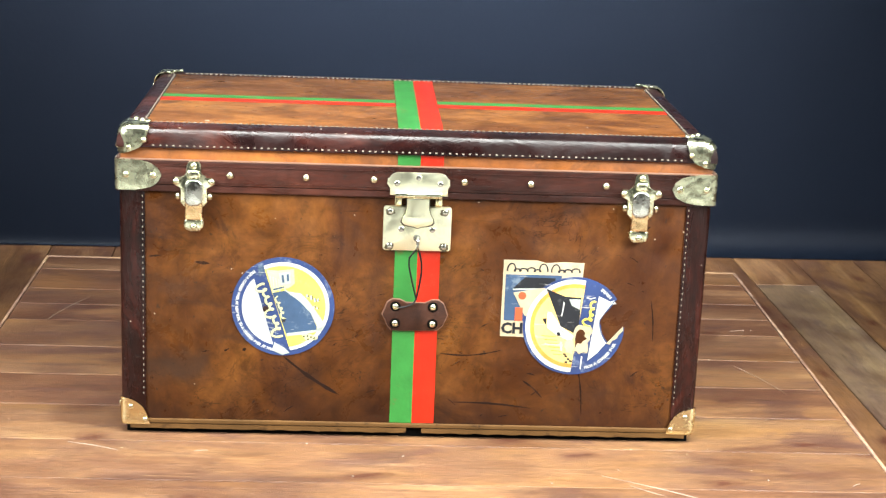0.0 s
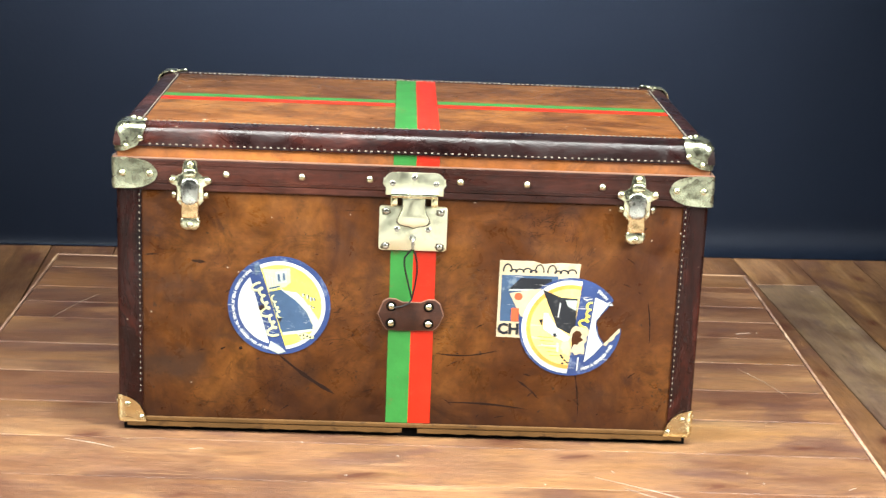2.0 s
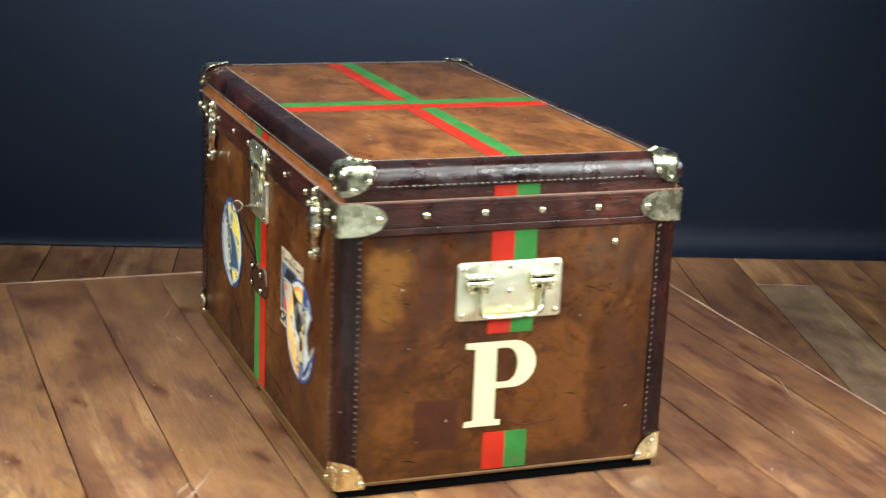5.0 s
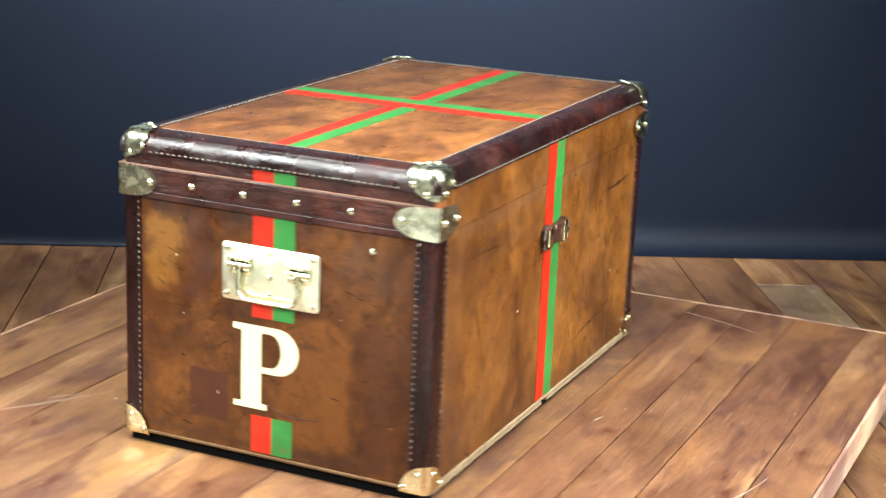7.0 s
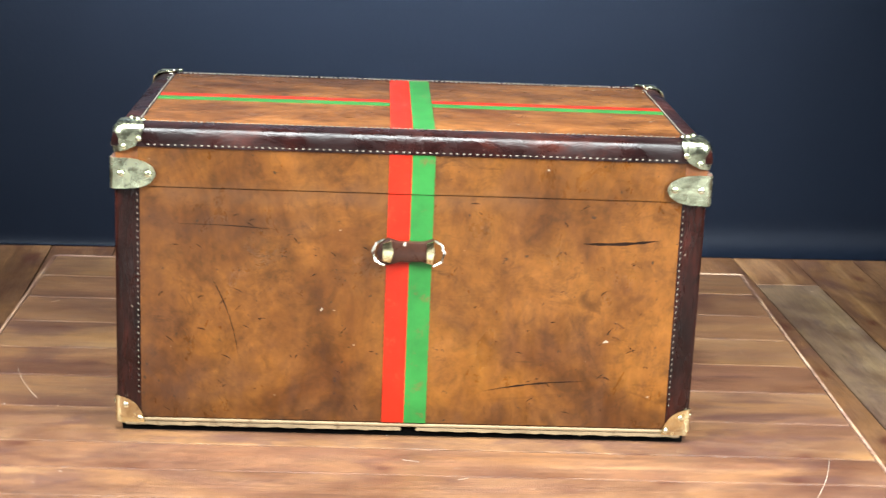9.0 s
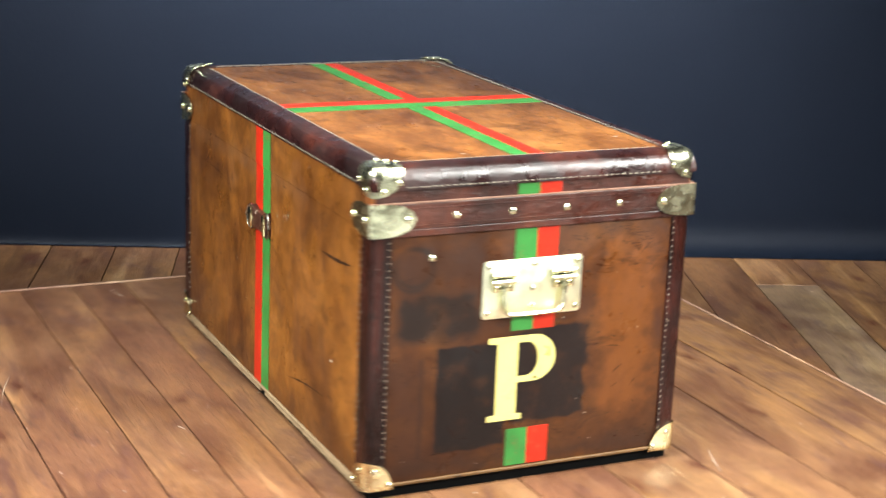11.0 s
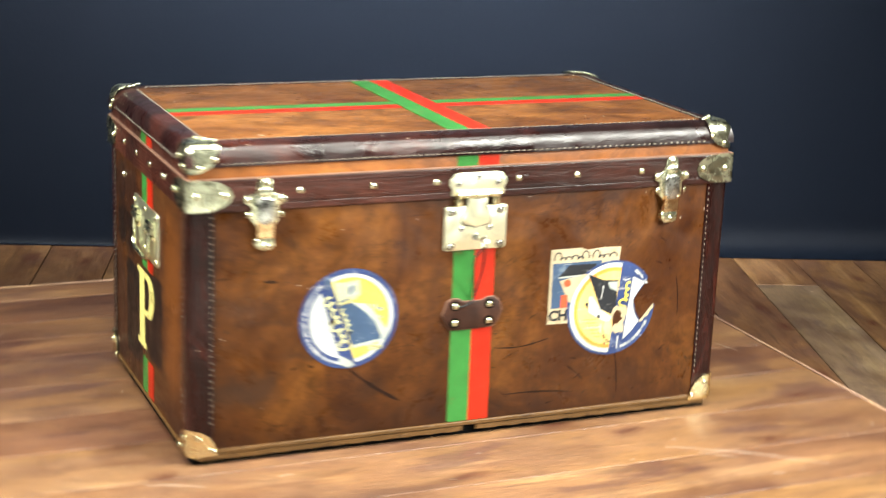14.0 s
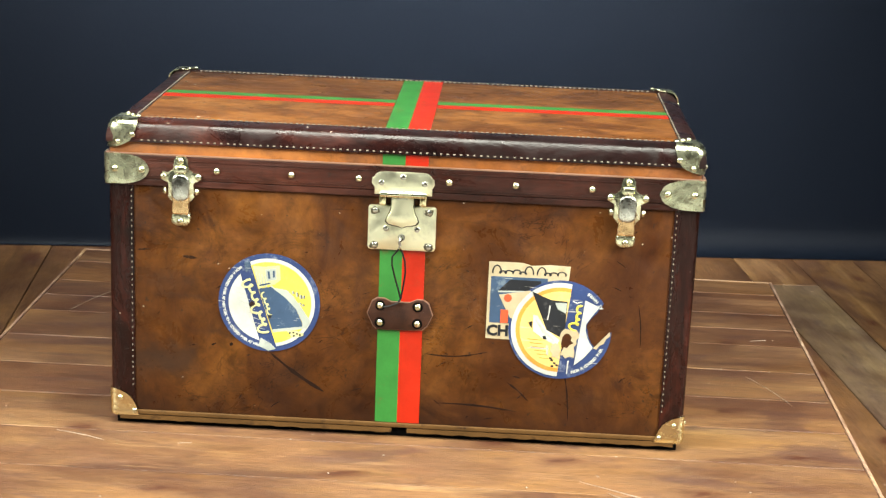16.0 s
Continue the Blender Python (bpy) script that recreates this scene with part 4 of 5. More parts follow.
def ring_words(words, radius, a0, a1, size, material, parent, m):
    """Letters set round an arc, read from inside, joined into one mesh."""
    bm = bmesh.new()
    n = len(words)
    for i, ch in enumerate(words):
        if ch == " ":
            continue
        a = a0 + (a1 - a0) * i / (n - 1)
        ob = glyphs(ch, size, material, None, Matrix.Identity(4))
        me = ob.data
        me.transform(m @ Matrix.Rotation(radians(a), 4, "Z") @ Matrix.Translation((0, -radius, 0)))
        bm.from_mesh(me)
        bpy.data.objects.remove(ob)
    return part("lettering", bm, material, parent)


def scrawl(parent, m, material, a, b, height, loops, thick, tall=(), w=0.0022):
    """A word of a mark drawn as one plain looping line from a to b."""
    a, d = Vector(a), Vector(b) - Vector(a)
    side_way = Vector((-d.y, d.x)).normalized()
    step = d / loops
    pts = []
    for i in range(loops * 10 + 1):
        t = i / 10
        h = height * (1.9 if int(t) in tall else 0.75 + 0.25 * math.cos(2.3 * int(t)))
        q = a + step * (t - 0.30 * math.sin(math.tau * t) + 0.12 * math.sin(2.1 * t)) + side_way * (0.5 * h * (1 - math.cos(math.tau * t)) - 0.5 * height)
        pts.append((q.x, q.y, 0.0))
    bm = tube(pts, thick, 4)
    bmesh.ops.transform(bm, matrix=m @ Matrix.Translation((0, 0, w)) @ Matrix.Diagonal((1, 1, 0.25, 1)), verts=bm.verts[:])
    return part("word_stroke", bm, material, parent)


def cap_of(r, p, q, n=30):
    """The piece of a disc of radius r to the left of the line from p to q."""
    p, d = Vector(p), (Vector(q) - Vector(p)).normalized()
    k = -p.dot(d)
    h = math.sqrt(max(0.0, r * r - (p + d * k).length_squared))
    s, e = p + d * (k + h), p + d * (k - h)
    a0, a1 = math.degrees(math.atan2(s.y, s.x)), math.degrees(math.atan2(e.y, e.x))
    while a1 < a0:
        a1 += 360
    return arc(0, 0, r, r, a0, a1, n)


def scaled(pts, k):
    return [(u * k, v * k) for u, v in pts]


def ship_label(trunk, u, v, r, turn, torn):
    """A round paper luggage label with a liner, glued at a tilt."""
    level = FRONT @ Matrix.Translation((u, v, 0))
    m = level @ Matrix.Rotation(radians(turn), 4, "Z")
    edge = arc(0, 0, 1, 1, 0, 354, 59)
    if torn:
        # a ragged piece is missing from the rim
        edge = arc(0, 0, 1, 1, 35, 360, 56) + [(0.90, -0.07), (0.82, -0.17), (0.75, -0.27), (0.69, -0.32), (0.62, -0.23), (0.58, -0.16), (0.55, -0.08), (0.54, 0.01), (0.51, 0.08), (0.52, 0.13), (0.57, 0.23), (0.62, 0.29), (0.70, 0.38), (0.77, 0.50)]
    ob = part("round_label", flat(scaled(edge, r), 0.0008, 0.0014, level), P_BLUE, trunk, "torn round paper label with a ship" if torn else "round blue and yellow paper label with a ship")

    def layer(name, pts, k, material):
        return part(name, flat(scaled(pts, r), 0.0012, 0.0014 + 0.0002 * k, level), material, ob)

    def word(material, a, b, height, loops, thick, tall=()):
        scrawl(ob, level, material, scaled([a], r)[0], scaled([b], r)[0], height * r, loops, thick * r, tall)

    if torn:
        p, q = (0.19, 0.91), (-0.01, -0.93)
        layer("white_rim", cap_of(0.95, q, p), 1, P_WHITE)
        layer("orange_rim", cap_of(0.86, q, p), 2, P_ORANGE)
        layer("sky", cap_of(0.78, q, p), 3, P_GOLD)
        layer("hull", [(-0.57, 0.75), (-0.20, 0.60), (0.12, 0.58), (0.10, -0.02), (0.0, -0.14), (-0.26, -0.01)], 4, P_BLACK)
        layer("hull_sheen", [(-0.12, 0.55), (0.11, 0.55), (0.10, 0.34), (-0.06, 0.42)], 5, P_GREY)
        layer("crease", [(-0.23, 0.50), (-0.20, 0.47), (-0.22, 0.33), (-0.24, 0.19), (-0.26, 0.20), (-0.24, 0.34)], 5, P_WHITE)
        layer("deck", [(-0.53, 0.28), (-0.45, 0.27), (-0.26, -0.01), (0.01, -0.20), (-0.05, -0.32), (-0.33, -0.18), (-0.52, -0.05)], 5, P_WHITE)
        for k in range(5):
            layer("porthole_line", [(-0.49 + 0.045 * k, 0.19 - 0.05 * k), (-0.465 + 0.045 * k, 0.19 - 0.05 * k), (-0.30 + 0.05 * k, -0.08 - 0.03 * k), (-0.32 + 0.05 * k, -0.10 - 0.03 * k)], 6, P_GREY)
        layer("funnel", [(-0.62, 0.14), (-0.54, 0.15), (-0.55, 0.01)], 6, P_BLACK)
        layer("funnel", [(-0.33, -0.13), (-0.27, -0.13), (-0.24, -0.20), (-0.31, -0.20)], 6, P_BLACK)
        layer("pier", [(-0.55, -0.36), (-0.19, -0.38), (-0.19, -0.41), (-0.55, -0.395)], 4, P_GREY)
        layer("pier_post", [(-0.25, -0.32), (-0.21, -0.33), (-0.20, -0.52), (-0.24, -0.51)], 4, P_GREY)
        for k in range(6):
            layer("sea_line", [(-0.62 + 0.05 * k, -0.20 - 0.075 * k), (-0.34 + 0.03 * k, -0.215 - 0.075 * k), (-0.34 + 0.03 * k, -0.228 - 0.075 * k), (-0.62 + 0.05 * k, -0.218 - 0.075 * k)], 4, P_ORANGE)
        for x, y in ((-0.14, -0.60), (-0.09, -0.66), (-0.13, -0.72), (-0.04, -0.70), (-0.17, -0.56)):
            layer("print_speck", [(x, y), (x + 0.05, y - 0.01), (x + 0.04, y - 0.05), (x - 0.01, y - 0.035)], 4, P_BLACK)
        layer("torn_edge", [(-0.15, -0.32), (-0.08, -0.27), (-0.01, -0.28), (0.01, -0.36), (0.04, -0.44), (0.0, -0.52), (0.02, -0.61), (-0.07, -0.55), (-0.13, -0.56), (-0.12, -0.49), (-0.17, -0.44)], 6, P_CREAM)
        layer("torn_edge", [(0.04, -0.02), (0.10, 0.03), (0.20, 0.01), (0.31, 0.03), (0.36, -0.03), (0.39, -0.11), (0.33, -0.19), (0.34, -0.27), (0.29, -0.33), (0.31, -0.45), (0.30, -0.55), (0.22, -0.53), (0.13, -0.57), (0.08, -0.51), (0.01, -0.52), (0.05, -0.45), (0.08, -0.39), (0.03, -0.28), (0.0, -0.14)], 5, P_CREAM)
        layer("bare_patch", [(0.06, -0.13), (0.12, -0.06), (0.19, -0.07), (0.24, -0.14), (0.22, -0.20), (0.28, -0.25), (0.20, -0.30), (0.16, -0.36), (0.10, -0.34), (0.06, -0.40), (0.04, -0.26)], 6, HIDE)
        layer("paper", [(0.46, 0.62), (0.60, 0.56), (0.74, 0.49), (0.60, 0.30), (0.50, 0.14), (0.50, 0.02), (0.53, -0.12), (0.60, -0.25), (0.66, -0.33), (0.50, -0.54), (0.31, -0.71)], 2, P_WHITE)
        layer("torn_edge", [(0.66, -0.34), (0.75, -0.25), (0.83, -0.15), (0.97, 0.01), (0.98, -0.07), (0.90, -0.15), (0.86, -0.24), (0.78, -0.28), (0.73, -0.36)], 3, P_CREAM)
        layer("crease", [(0.22, 0.60), (0.30, 0.57), (0.40, 0.60), (0.40, 0.585), (0.30, 0.55), (0.22, 0.585)], 3, P_WHITE)
        layer("crease", [(0.18, -0.62), (0.21, -0.62), (0.19, -0.90), (0.17, -0.88)], 3, P_WHITE)
        word(P_YELLOW, (0.285, 0.01), (0.355, 0.49), 0.09, 4, 0.022, (0,))
        lettered = level @ Matrix.Translation((0, 0, 0.0016))
        ring_words("FROM A COVERED PIER", 0.90 * r, 18, 66, 0.0060, P_WHITE, ob, lettered)
        ring_words("AT HAVRE", 0.91 * r, 122, 145, 0.0066, P_WHITE, ob, lettered)
    else:
        p, q = (-0.39, 0.83), (0.15, -0.89)
        layer("white_rim", cap_of(0.90, p, q)[:], 1, P_WHITE)
        layer("sky", cap_of(0.83, p, q), 2, P_YELLOW)
        layer("hull", [(-0.21, 0.28), (0.03, 0.33), (0.20, 0.22), (0.32, 0.12), (0.53, -0.10), (0.66, -0.38), (0.66, -0.46), (0.07, -0.57), (-0.09, -0.10)], 3, P_NAVY)
        layer("deck", [(0.01, 0.38), (0.10, 0.31), (0.34, 0.28), (0.47, 0.16), (0.62, -0.04), (0.81, -0.32), (0.80, -0.40), (0.67, -0.48), (0.66, -0.36), (0.53, -0.10), (0.32, 0.12), (0.03, 0.33)], 4, P_GREY)
        layer("wake", [(0.07, -0.54), (0.67, -0.45), (0.81, -0.35), (0.74, -0.48), (0.41, -0.55), (0.08, -0.60)], 4, P_GREY)
        layer("tower", [(-0.33, 0.74), (-0.10, 0.73), (0.20, 0.77), (0.22, 0.48), (0.10, 0.38), (0.01, 0.37), (-0.21, 0.28)], 3, P_STRAW)
        layer("tower_face", [(-0.09, 0.68), (0.13, 0.71), (0.14, 0.48), (-0.05, 0.44)], 4, P_GREY)
        layer("tower_window", [(-0.04, 0.64), (0.0, 0.645), (0.02, 0.50), (-0.02, 0.49)], 5, P_NAVY)
        layer("tower_window", [(0.06, 0.66), (0.10, 0.665), (0.11, 0.53), (0.07, 0.52)], 5, P_NAVY)
        for k in range(4):
            x, y = -0.27 + 0.055 * k, 0.62 - 0.02 * k
            layer("tower_rib", [(x, y), (x + 0.022, y), (x + 0.05, y - 0.24), (x + 0.03, y - 0.25)], 4, P_GREY)
        layer("tower_base", [(-0.20, 0.36), (0.02, 0.42), (0.02, 0.39), (-0.19, 0.33)], 5, P_NAVY)
        for x, y, h in ((0.45, 0.20, 0.07), (0.53, 0.15, 0.10), (0.60, 0.11, 0.09), (0.66, 0.12, 0.07), (0.59, -0.01, 0.05), (0.65, -0.04, 0.05)):
            layer("skyline_block", [(x, y), (x + 0.05, y + 0.01), (x + 0.04, y + h), (x - 0.01, y + h - 0.01)], 4, P_GREY)
            layer("skyline_shade", [(x + 0.035, y + 0.005), (x + 0.05, y + 0.01), (x + 0.04, y + h), (x + 0.025, y + h)], 5, P_BLACK)
        layer("tug", [(0.36, -0.56), (0.52, -0.54), (0.69, -0.60), (0.67, -0.65), (0.45, -0.68)], 4, P_STRAW)
        for x, y in ((0.40, -0.58), (0.47, -0.57), (0.54, -0.59), (0.60, -0.61), (0.48, -0.635)):
            layer("tug_mark", [(x, y), (x + 0.035, y + 0.005), (x + 0.03, y - 0.035), (x - 0.005, y - 0.03)], 5, P_BLACK)
        layer("paper", cap_of(0.80, (-0.18, -0.79), (-0.56, 0.53)), 1, P_WHITE)
        for k in range(9):
            x, y = -0.60 + 0.05 * k, 0.30 - 0.10 * k
            layer("print_line", [(x - 0.10, y), (x + 0.12, y - 0.05), (x + 0.12, y - 0.056), (x - 0.10, y - 0.006)], 2, P_GREY)
        layer("worn_spot", [(-0.40, -0.03), (-0.35, 0.02), (-0.28, -0.01), (-0.27, -0.08), (-0.34, -0.11), (-0.39, -0.08)], 5, BAND)
        layer("worn_spot", [(0.0, -0.24), (0.06, -0.22), (0.04, -0.32), (-0.02, -0.31)], 5, P_BLACK)
        layer("torn_edge", [(-0.16, -0.73), (0.04, -0.84), (0.14, -0.94), (0.0, -0.985), (-0.20, -0.89)], 4, P_GREY)
        layer("rubbed_top", [(-0.50, 0.80), (-0.40, 0.84), (-0.36, 0.70), (-0.46, 0.60)], 4, P_NAVY)
        word(P_STRAW, (-0.05, -0.60), (-0.42, 0.45), 0.105, 8, 0.022, (0, 3, 7))
        word(P_STRAW, (0.02, -0.24), (-0.13, 0.18), 0.07, 4, 0.014)
        ring_words("FROM A COVERED PIER AT NEW YORK TO A COVERED PIER AT HAVRE", 0.90 * r, -66, 66, 0.0058, P_WHITE, ob, m @ Matrix.Translation((0, 0, 0.0016)))
    return ob


def poster_label(trunk):
    """The square label partly covered by the torn round one."""
    m = FRONT
    edge = [(0.134, 0.1705), (0.178, 0.1695), (0.250, 0.172), (0.2585, 0.2905), (0.228, 0.2915), (0.200, 0.289), (0.186, 0.293), (0.1345, 0.2930)]
    ob = part("square_label", flat(edge, 0.0003, 0.0007, m), P_CREAM, trunk, "cream square paper label with a blue picture")

    def layer(name, pts, k, material):
        return part(name, flat(pts, 0.0005, 0.0007 + 0.00025 * k, m), material, ob)

    layer("picture", [(0.1385, 0.1960), (0.225, 0.1960), (0.225, 0.2700), (0.1385, 0.2700)], 1, P_NAVY)
    layer("steamer", [(0.150, 0.2475), (0.168, 0.2660), (0.215, 0.2655), (0.215, 0.2520), (0.190, 0.2490)], 2, P_BLACK)
    layer("steamer_line", [(0.150, 0.2475), (0.190, 0.2490), (0.190, 0.2465), (0.150, 0.2450)], 3, P_GREY)
    layer("map_card", [(0.1515, 0.2410), (0.200, 0.2500), (0.200, 0.196), (0.170, 0.2050)], 3, P_CREAM)
    layer("red_dot", arc(0.1655, 0.2365, 0.0062, 0.0062, 0, 330, 11), 4, P_RED)
    layer("red_block", rect(0.1555, 0.167, 0.1965, 0.2175), 4, P_RED)
    scrawl(ob, m, P_BLACK, (0.141, 0.2785), (0.202, 0.2785), 0.0066, 6, 0.00110, (0, 5), 0.0010)
    scrawl(ob, m, P_BLACK, (0.209, 0.2780), (0.250, 0.2785), 0.0066, 4, 0.00110, (0,), 0.0010)
    glyphs("CH", 0.0235, P_BLACK, ob, m @ Matrix.Translation((0.1520, 0.1830, 0.0011)))
    return ob


def stripe_pair(trunk, m, spans, swap, axis="v", c=0.002, half=0.0345):
    """Two painted stripes side by side, laid in the spans that show."""
    for name, material, a, b in (("green_stripe", GREEN, c - half, c), ("red_stripe", RED, c, c + half)):
        if swap:
            a, b = -b, -a
        for s0, s1, w in spans:
            part(name, flat(rect(a, b, s0, s1) if axis == "v" else rect(s0, s1, a, b), w - 0.0004, w + 0.0009, m), material, trunk)


def build_trunk():
    trunk = thing("travel_trunk", pose(0, 0, 0), "tan leather travel trunk with brass fittings, green and red stripes", "trunk")
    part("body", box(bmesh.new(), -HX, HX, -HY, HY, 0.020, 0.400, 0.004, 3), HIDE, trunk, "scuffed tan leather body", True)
    # base kept near black and glossless to draw the shadow under the trunk
    part("base", box(bmesh.new(), -HX + 0.006, HX - 0.006, -HY + 0.006, HY - 0.006, 0.0, 0.021), BLACK, trunk, "base blackened as the shade under the trunk")
    part("lid", box(bmesh.new(), -HX + 0.0006, HX - 0.0006, -HY + 0.0006, HY - 0.0006, 0.4002, 0.4560, 0.002, 2), STRIP_HIDE, trunk, "bright tan leather lid side", True)
    part("lid_top", box(bmesh.new(), -HX + 0.030, HX - 0.030, -HY + 0.030, HY - 0.030, 0.452, TOP_Z - 0.0022, 0.003, 2), LID_HIDE, trunk, "worn tan leather lid top", True)
    part("lid_rim", frame_rim(bmesh.new(), HX, HY, 0.4525, TOP_Z, 0.0046), BAND, trunk, "rounded dark leather rim", True)
    part("back_panel", flat(rect(-HX + 0.036, HX - 0.036, 0.0245, 0.3905), -0.001, 0.0012, BACK, 0.0006), BACK_HIDE, trunk, "paler tan leather back panel")
    # the hide over the hinge
    part("hinge_flap", flat(rect(-HX + 0.034, HX - 0.034, 0.3915, 0.4545), 0.0, 0.0024, BACK, 0.0008), BACK_HIDE, trunk, "leather flap over the hinge")
    for m in (RIGHT, LEFT):
        part("end_strip", flat(rect(-HY + 0.004, HY - 0.004, 0.4340, 0.4535), -0.001, 0.0010, m, 0.0004), BELT, trunk, "dark brown leather lid end")
    # belt on three sides
    for m, h in ((FRONT, HX + 0.0060), (RIGHT, HY + 0.0057), (LEFT, HY + 0.0057)):
        bm = bmesh.new()
        prism(bm, rect(-h, h, 0.3970, 0.4335), -0.002, 0.0056, m, 0.0014)
        prism(bm, rect(-h + 0.0004, h - 0.0004, 0.3860, 0.3966), -0.002, 0.0046, m, 0.0014)
        prism(bm, rect(-h + 0.001, h - 0.001, 0.4015, 0.4028), 0.0050, 0.0063, m)
        prism(bm, rect(-h + 0.001, h - 0.001, 0.4258, 0.4270), 0.0050, 0.0063, m)
        belt = part("belt", bm, BELT, trunk, "studded brown leather belt")
        part("belt_edge", flat(rect(-h, h, 0.4337, 0.4352), -0.001, 0.0058, m), EDGE, belt, "pale worn edge")
        if m is FRONT:
            us = (-0.282, -0.169, -0.0675, 0.069, 0.169, 0.283)
        else:
            us = (-0.1345, -0.0475, 0.0395, 0.1260)
        for u in us:
            rivet(belt, m, u if m is not LEFT else u + 0.004, 0.4135, 0.0056)
    # corners
    for sx, sy in ((-1, -1), (1, -1), (1, 1), (-1, 1)):
        band = part("corner_band", corner_band(bmesh.new(), sx, sy, 0.038, 0.031, 0.026, 0.3865 if sy < 0 else 0.398, 0.0016), POST, trunk, "dark leather corner band", True)
        mx, my = (RIGHT if sx > 0 else LEFT), (FRONT if sy < 0 else BACK)
        ux = (HY - 0.026) * (sy if sx > 0 else -sy)
        uy = (HX - 0.033) * (sx if sy < 0 else -sx)
        stitching(band, mx, ux, 0.06, ux, 0.384, 0.0017, 0.0095, 0.0026, 0.0017)
        stitching(band, my, uy, 0.06, uy, 0.384, 0.0017, 0.0095, 0.0026, 0.0017)
        cap = part("lid_corner", corner_cap(bmesh.new(), sx, sy, TOP_Z + 0.0026, 1, (0.048, 0.048, 0.045), 0.0175, 0.0054, "xyz", 0.85), BRASS, trunk, "domed brass lid corner", True)
        strap = part("belt_corner", belt_cap(bmesh.new(), sx, sy, 0.0076), BRASS, trunk, "brass belt corner", True)
        foot = part("bottom_corner", corner_cap(bmesh.new(), sx, sy, 0.0105, -1, (0.046, 0.046, 0.048), 0.010, 0.0044, "xy", 0.95), WARM_BRASS, trunk, "aged brass bottom corner", True)
        for m, s, h in ((mx, 1 if ux > 0 else -1, HY), (my, 1 if uy > 0 else -1, HX)):
            rivet(cap, m, s * (h - 0.036), 0.4640, 0.0054, SMALL_RIVET)
            rivet(cap, m, s * (h - 0.014), 0.4520, 0.0054, SMALL_RIVET)
            rivet(strap, m, s * (h - 0.0500), 0.4115, 0.0076)
            if m is my:
                rivet(strap, m, s * (h - 0.0095), 0.4115, 0.0076)
            rivet(foot, m, s * (h - 0.0130), 0.0440, 0.0044, SMALL_RIVET)
            rivet(foot, m, s * (h - 0.0350), 0.0230, 0.0044, SMALL_RIVET)
        for dx, dy in ((0.040, 0.020), (0.020, 0.040), (0.030, 0.030)):
            ob = rivet(cap, Matrix.Identity(4), sx * (HX - dx), sy * (HY - dy), TOP_Z + 0.0026, SMALL_RIVET)
    # stitching and beading along the lid
    rim = bpy.data.objects["lid_rim"]
    for m, h in ((FRONT, HX), (RIGHT, HY), (BACK, HX), (LEFT, HY)):
        stitching(rim, m, -h + 0.045, 0.4560, h - 0.045, 0.4560, 0.0047, 0.0100, 0.0032, 0.0022)
        top = m @ Matrix.Translation((0, TOP_Z, 0)) @ Matrix.Rotation(radians(-90), 4, "X")
        stitching(rim, top, -h + 0.045, 0.0315, h - 0.045, 0.0315, -0.0004, 0.0085, 0.0042, 0.0014)
        k = h - 0.012
        bm = bmesh.new()
        if m is FRONT:
            prism(bm, rect(-k, k, 0.0160, 0.0235), -0.004, 0.0024, m, 0.0018)
        else:
            prism(bm, rect(-k, k, 0.0170, 0.0225), -0.004, 0.0022, m, 0.0018)
        # the lower strip is broken at the middle, its edge worn
        if h == HX:
            v0, v1 = (0.0080, 0.0152) if m is FRONT else (0.0112, 0.0162)
            for a, b in ((-k, -0.006), (0.018, k)):
                low = [(a + (b - a) * i / 40, v0 + 0.0012 * math.sin(i * 1.7 + a * 9) * random.uniform(0.1, 0.9)) for i in range(41)]
                prism(bm, low + [(b, v1), (a, v1)], -0.004, 0.0021, m)
        part("bottom_beading", bm, PALE_BEAD if m is BACK else BEAD, trunk, "worn beading strip")
    # stripes
    stripe_pair(trunk, FRONT, ((0.0245, 0.3048, 0.0), (0.4352, 0.4530, -0.0004)), False)
    stripe_pair(trunk, BACK, ((0.0245, 0.3904, 0.0012), (0.3917, 0.4530, 0.0024)), True)
    stripe_pair(trunk, RIGHT, ((0.0245, 0.0815, 0.0), (0.2330, 0.3862, 0.0), (0.4352, 0.4530, 0.0010)), True, c=-0.001)
    stripe_pair(trunk, LEFT, ((0.0245, 0.0815, 0.0), (0.2330, 0.3862, 0.0), (0.4352, 0.4530, 0.0010)), False, c=0.001)
    lid = Matrix.Translation((0, 0, TOP_Z - 0.0022))
    stripe_pair(trunk, lid, ((-0.222, 0.222, 0.0004),), False, c=0.002, half=0.034)
    stripe_pair(trunk, lid, ((-0.412, -0.0328, 0.0), (0.0365, 0.412, 0.0)), True, "u", c=0.001, half=0.026)
    # fittings
    for u in (-0.3355, 0.3370):
        draw_latch(trunk, u)
    lock(trunk)
    front_tab(trunk)
    back_tab(trunk)
    for m in (RIGHT, LEFT):
        end_handle(m, trunk)
    scuffs(trunk, FRONT, [(-0.200, 0.130, -0.112, 0.068, 0.009, -0.003), (0.040, 0.140, 0.140, 0.148, 0.003, -0.006),
                          (-0.290, 0.136, -0.282, 0.140, 0.004, 0), (-0.262, 0.137, -0.256, 0.141, 0.006, 0), (-0.405, 0.284, -0.385, 0.286, 0.004, 0), (-0.335, 0.277, -0.312, 0.275, 0.006, 0),
                          (0.250, 0.150, 0.268, 0.040, 0.003, 0.004), (0.170, 0.100, 0.205, 0.070, 0.004, 0.002), (0.365, 0.235, 0.372, 0.165, 0.002, 0.002), (0.06, 0.060, 0.19, 0.052, 0.003, 0.003)]
           + nicks(44, -0.39, 0.37, 0.03, 0.36, 0.020), 0.0)
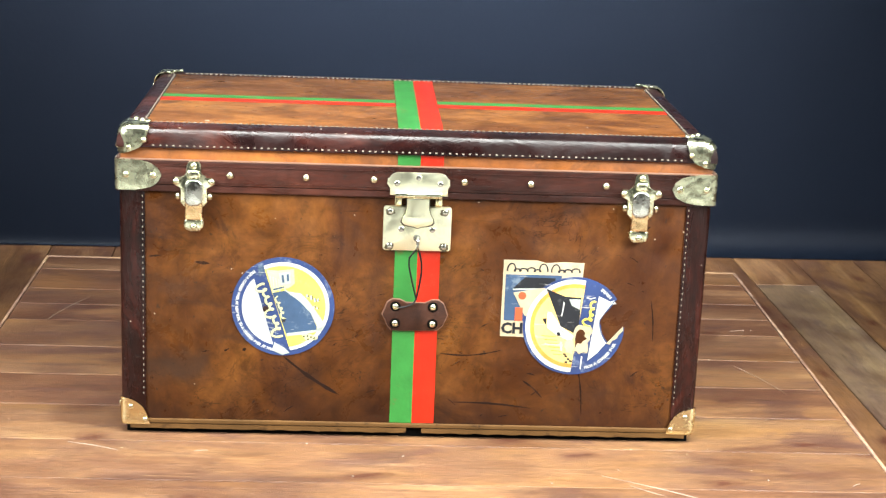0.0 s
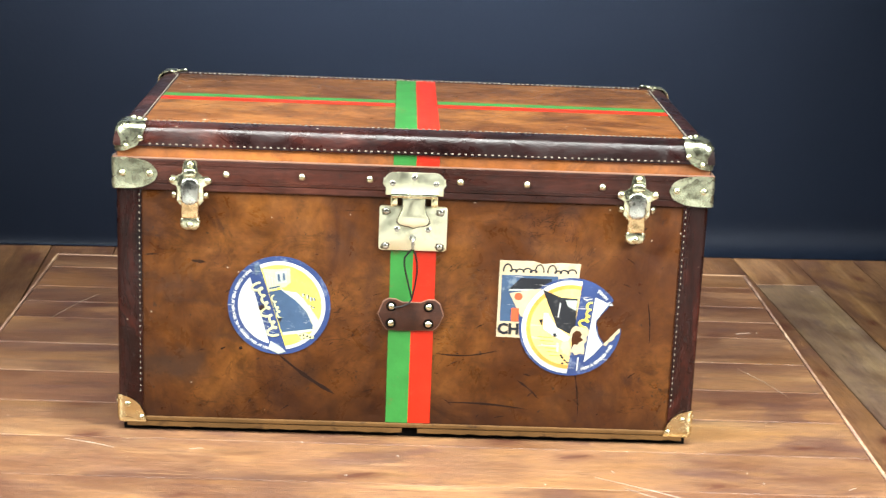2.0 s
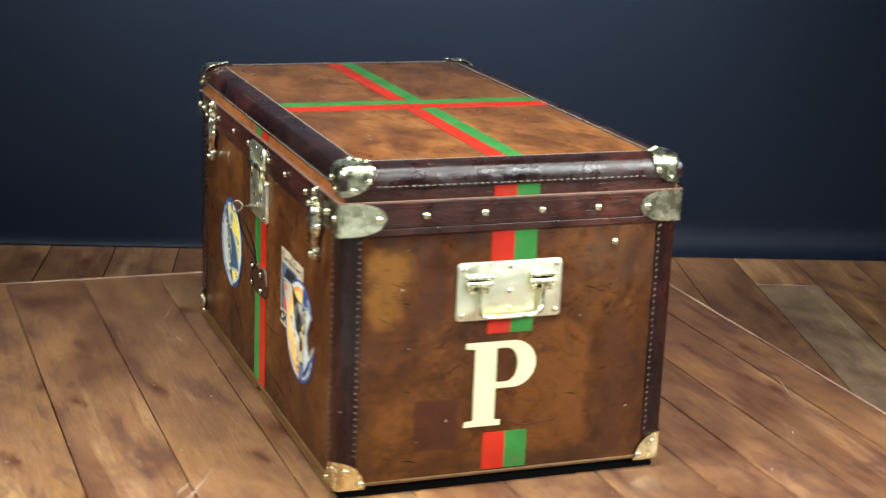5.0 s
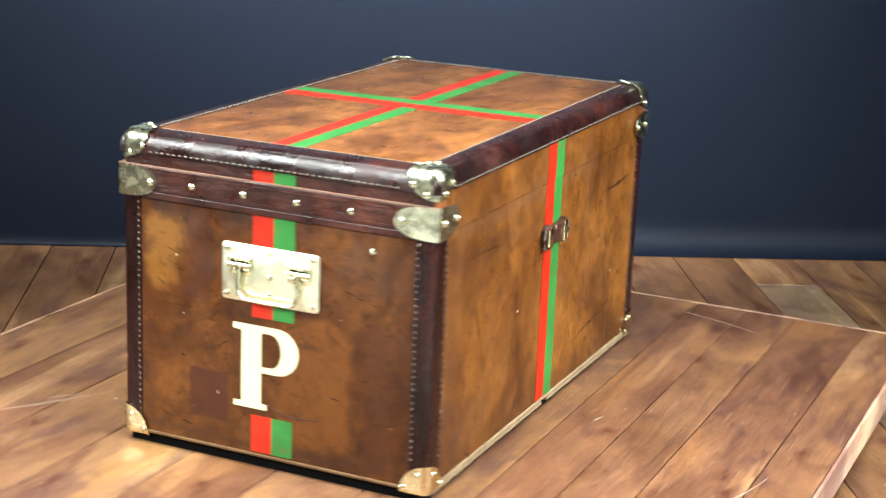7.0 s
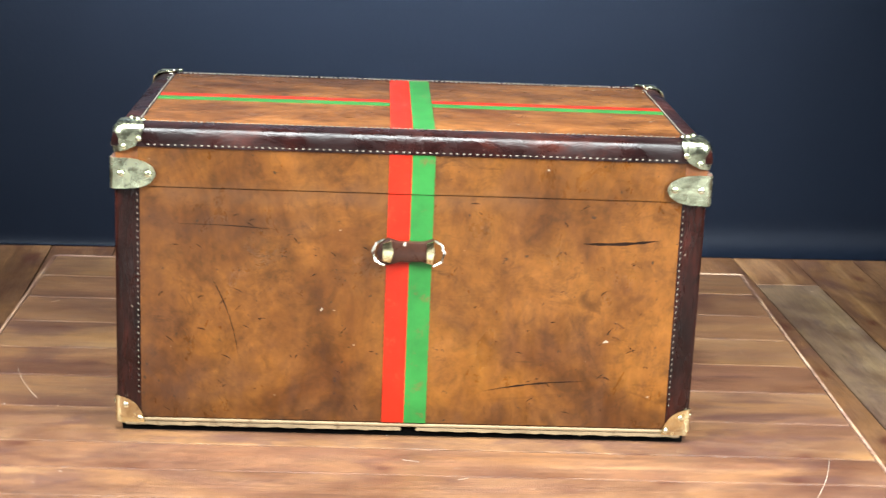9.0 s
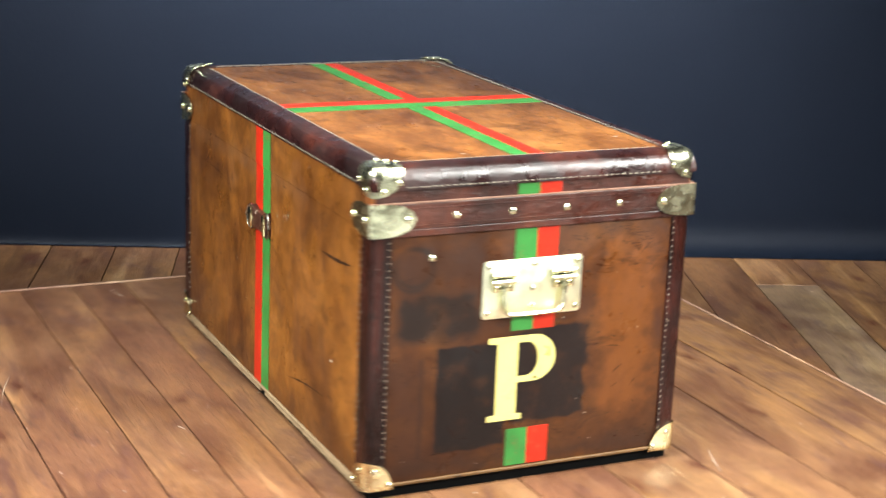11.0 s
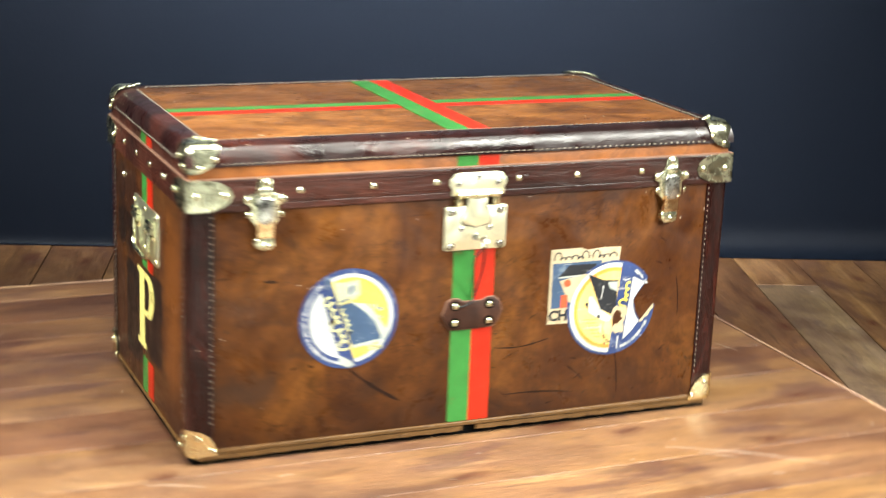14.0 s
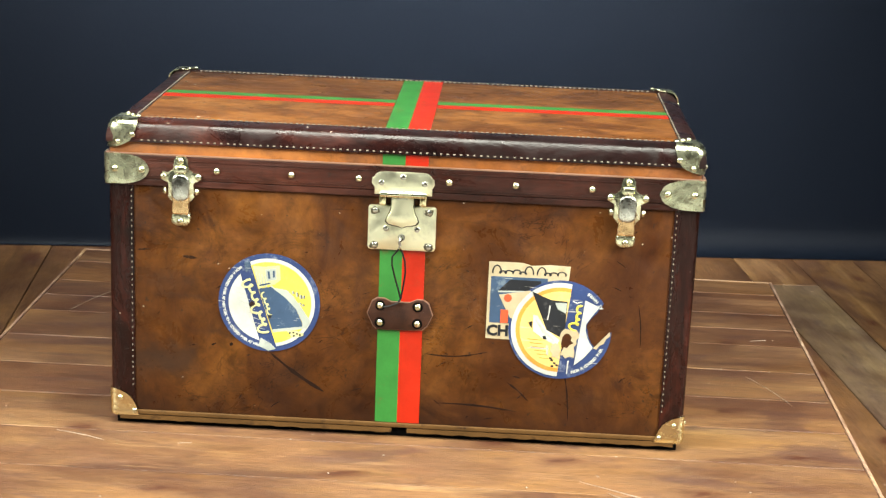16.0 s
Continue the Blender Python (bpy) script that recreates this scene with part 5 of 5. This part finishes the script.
    scuffs(trunk, BACK, [(0.38, 0.330, 0.26, 0.322, 0.006, 0.003), (-0.36, 0.335, -0.20, 0.330, 0.002, 0.002), (-0.30, 0.25, -0.26, 0.13, 0.002, 0.006), (0.12, 0.08, 0.28, 0.10, 0.003, 0.004)]
           + nicks(85, -0.39, 0.37, 0.04, 0.385, 0.018), 0.0012)
    for end in (RIGHT, LEFT):
        scuffs(trunk, end, nicks(9, -0.20, -0.09, 0.04, 0.36, 0.03) + nicks(9, 0.09, 0.19, 0.04, 0.36, 0.03), 0.0)
    scuffs(trunk, LEFT, [(0.020, 0.205, 0.030, 0.198, 0.0016, 0.002), (0.030, 0.206, 0.024, 0.190, 0.0014, 0.002), (0.034, 0.199, 0.030, 0.186, 0.0014, -0.002), (0.022, 0.192, 0.036, 0.189, 0.0014, 0.001), (0.006, 0.160, 0.013, 0.157, 0.004, 0)], 0.0014)
    scuffs(trunk, Matrix.Translation((0, 0, TOP_Z - 0.0022)), nicks(34, -0.40, 0.38, -0.21, 0.21, 0.022), 0.0)
    letter_p(RIGHT @ Matrix.Translation((0.001, -0.0022, 0)), CREAM_PAINT, trunk)
    letter_p(LEFT @ Matrix.Translation((-0.002, 0.002, 0)), YELLOW_PAINT, trunk)
    rivet(trunk, RIGHT, 0.159, 0.3595, 0.0)
    rivet(trunk, LEFT, -0.163, 0.3525, 0.0)
    scar = [(-0.005, 0.1010), (0.006, 0.0950), (0.020, 0.0905), (0.036, 0.0890), (0.054, 0.0905), (0.078, 0.0920)]
    part("scar", tube([RIGHT @ Vector((u, v, 0.0)) for u, v in scar], 0.0009, 5), BAND, trunk, "thin dark cut in the hide")
    # paper labels
    poster_label(trunk)
    ship_label(trunk, -0.2005, 0.2095, 0.0785, -75, False)
    ship_label(trunk, 0.2475, 0.1895, 0.0790, 85, True)
    return trunk


trunk = build_trunk()


# ---------- floor boards ----------
def floor_boards():
    pitch = 0.1455
    u = 0.776 + 13 * pitch
    edges = [u - pitch * k for k in range(38)]
    for k, u1 in enumerate(edges):
        cuts = [-5.29, -3.1 - 0.7 * random.random(), -1.35 - 0.9 * random.random(), 0.076]
        if u1 > 2.79 or u1 - pitch < -2.59:
            continue
        grey = abs(u1 - 0.9215) < 0.01
        if grey:
            cuts = [-5.29, -3.30, -1.62, -0.22, 0.076]
        for y0, y1 in zip(cuts, cuts[1:]):
            bm = box(bmesh.new(), u1 - pitch + 0.0009, u1 - 0.0009, y0 + 0.001, y1 - 0.001, -0.022, random.uniform(-0.0008, 0.0), 0.0013, 1)
            part("plank", bm, GREY_WOOD if grey and -2 < y0 < -1 else FLOOR_WOOD, floor)


floor_boards()

# ---------- turning ----------
TURN = ((0.0, 2.04), (1.0, 2.04), (1.5, 2.04), (1.7, 1.92), (2.0, 0.64), (2.5, -8.56), (3.0, -20.37), (3.2, -24.42), (5.3, -76.4), (5.5, -79.83), (6.0, -93.06), (6.5, -104.72), (7.0, -115.41), (7.5, -130.8), (8.0, -153.71), (8.2, -160.5),
        (10.3, -215.25), (10.5, -225.25), (11.0, -245.81), (11.5, -254.67), (12.0, -263.01), (12.5, -275.71), (13.0, -289.62), (13.5, -310.03), (14.0, -337.72), (14.5, -354.92), (14.8, -361.5), (15.0, -363.08), (15.5, -363.09), (16.0, -363.09))


def motions():
    walk(platform, [(t, pose(0, 0, 0, 0, 0, a)) for t, a in TURN])
    walk(trunk, [(t, pose(0, 0, 0, 0, 0, a) @ Matrix.Translation((0.0027, -0.0005, 0))) for t, a in TURN])


motions()
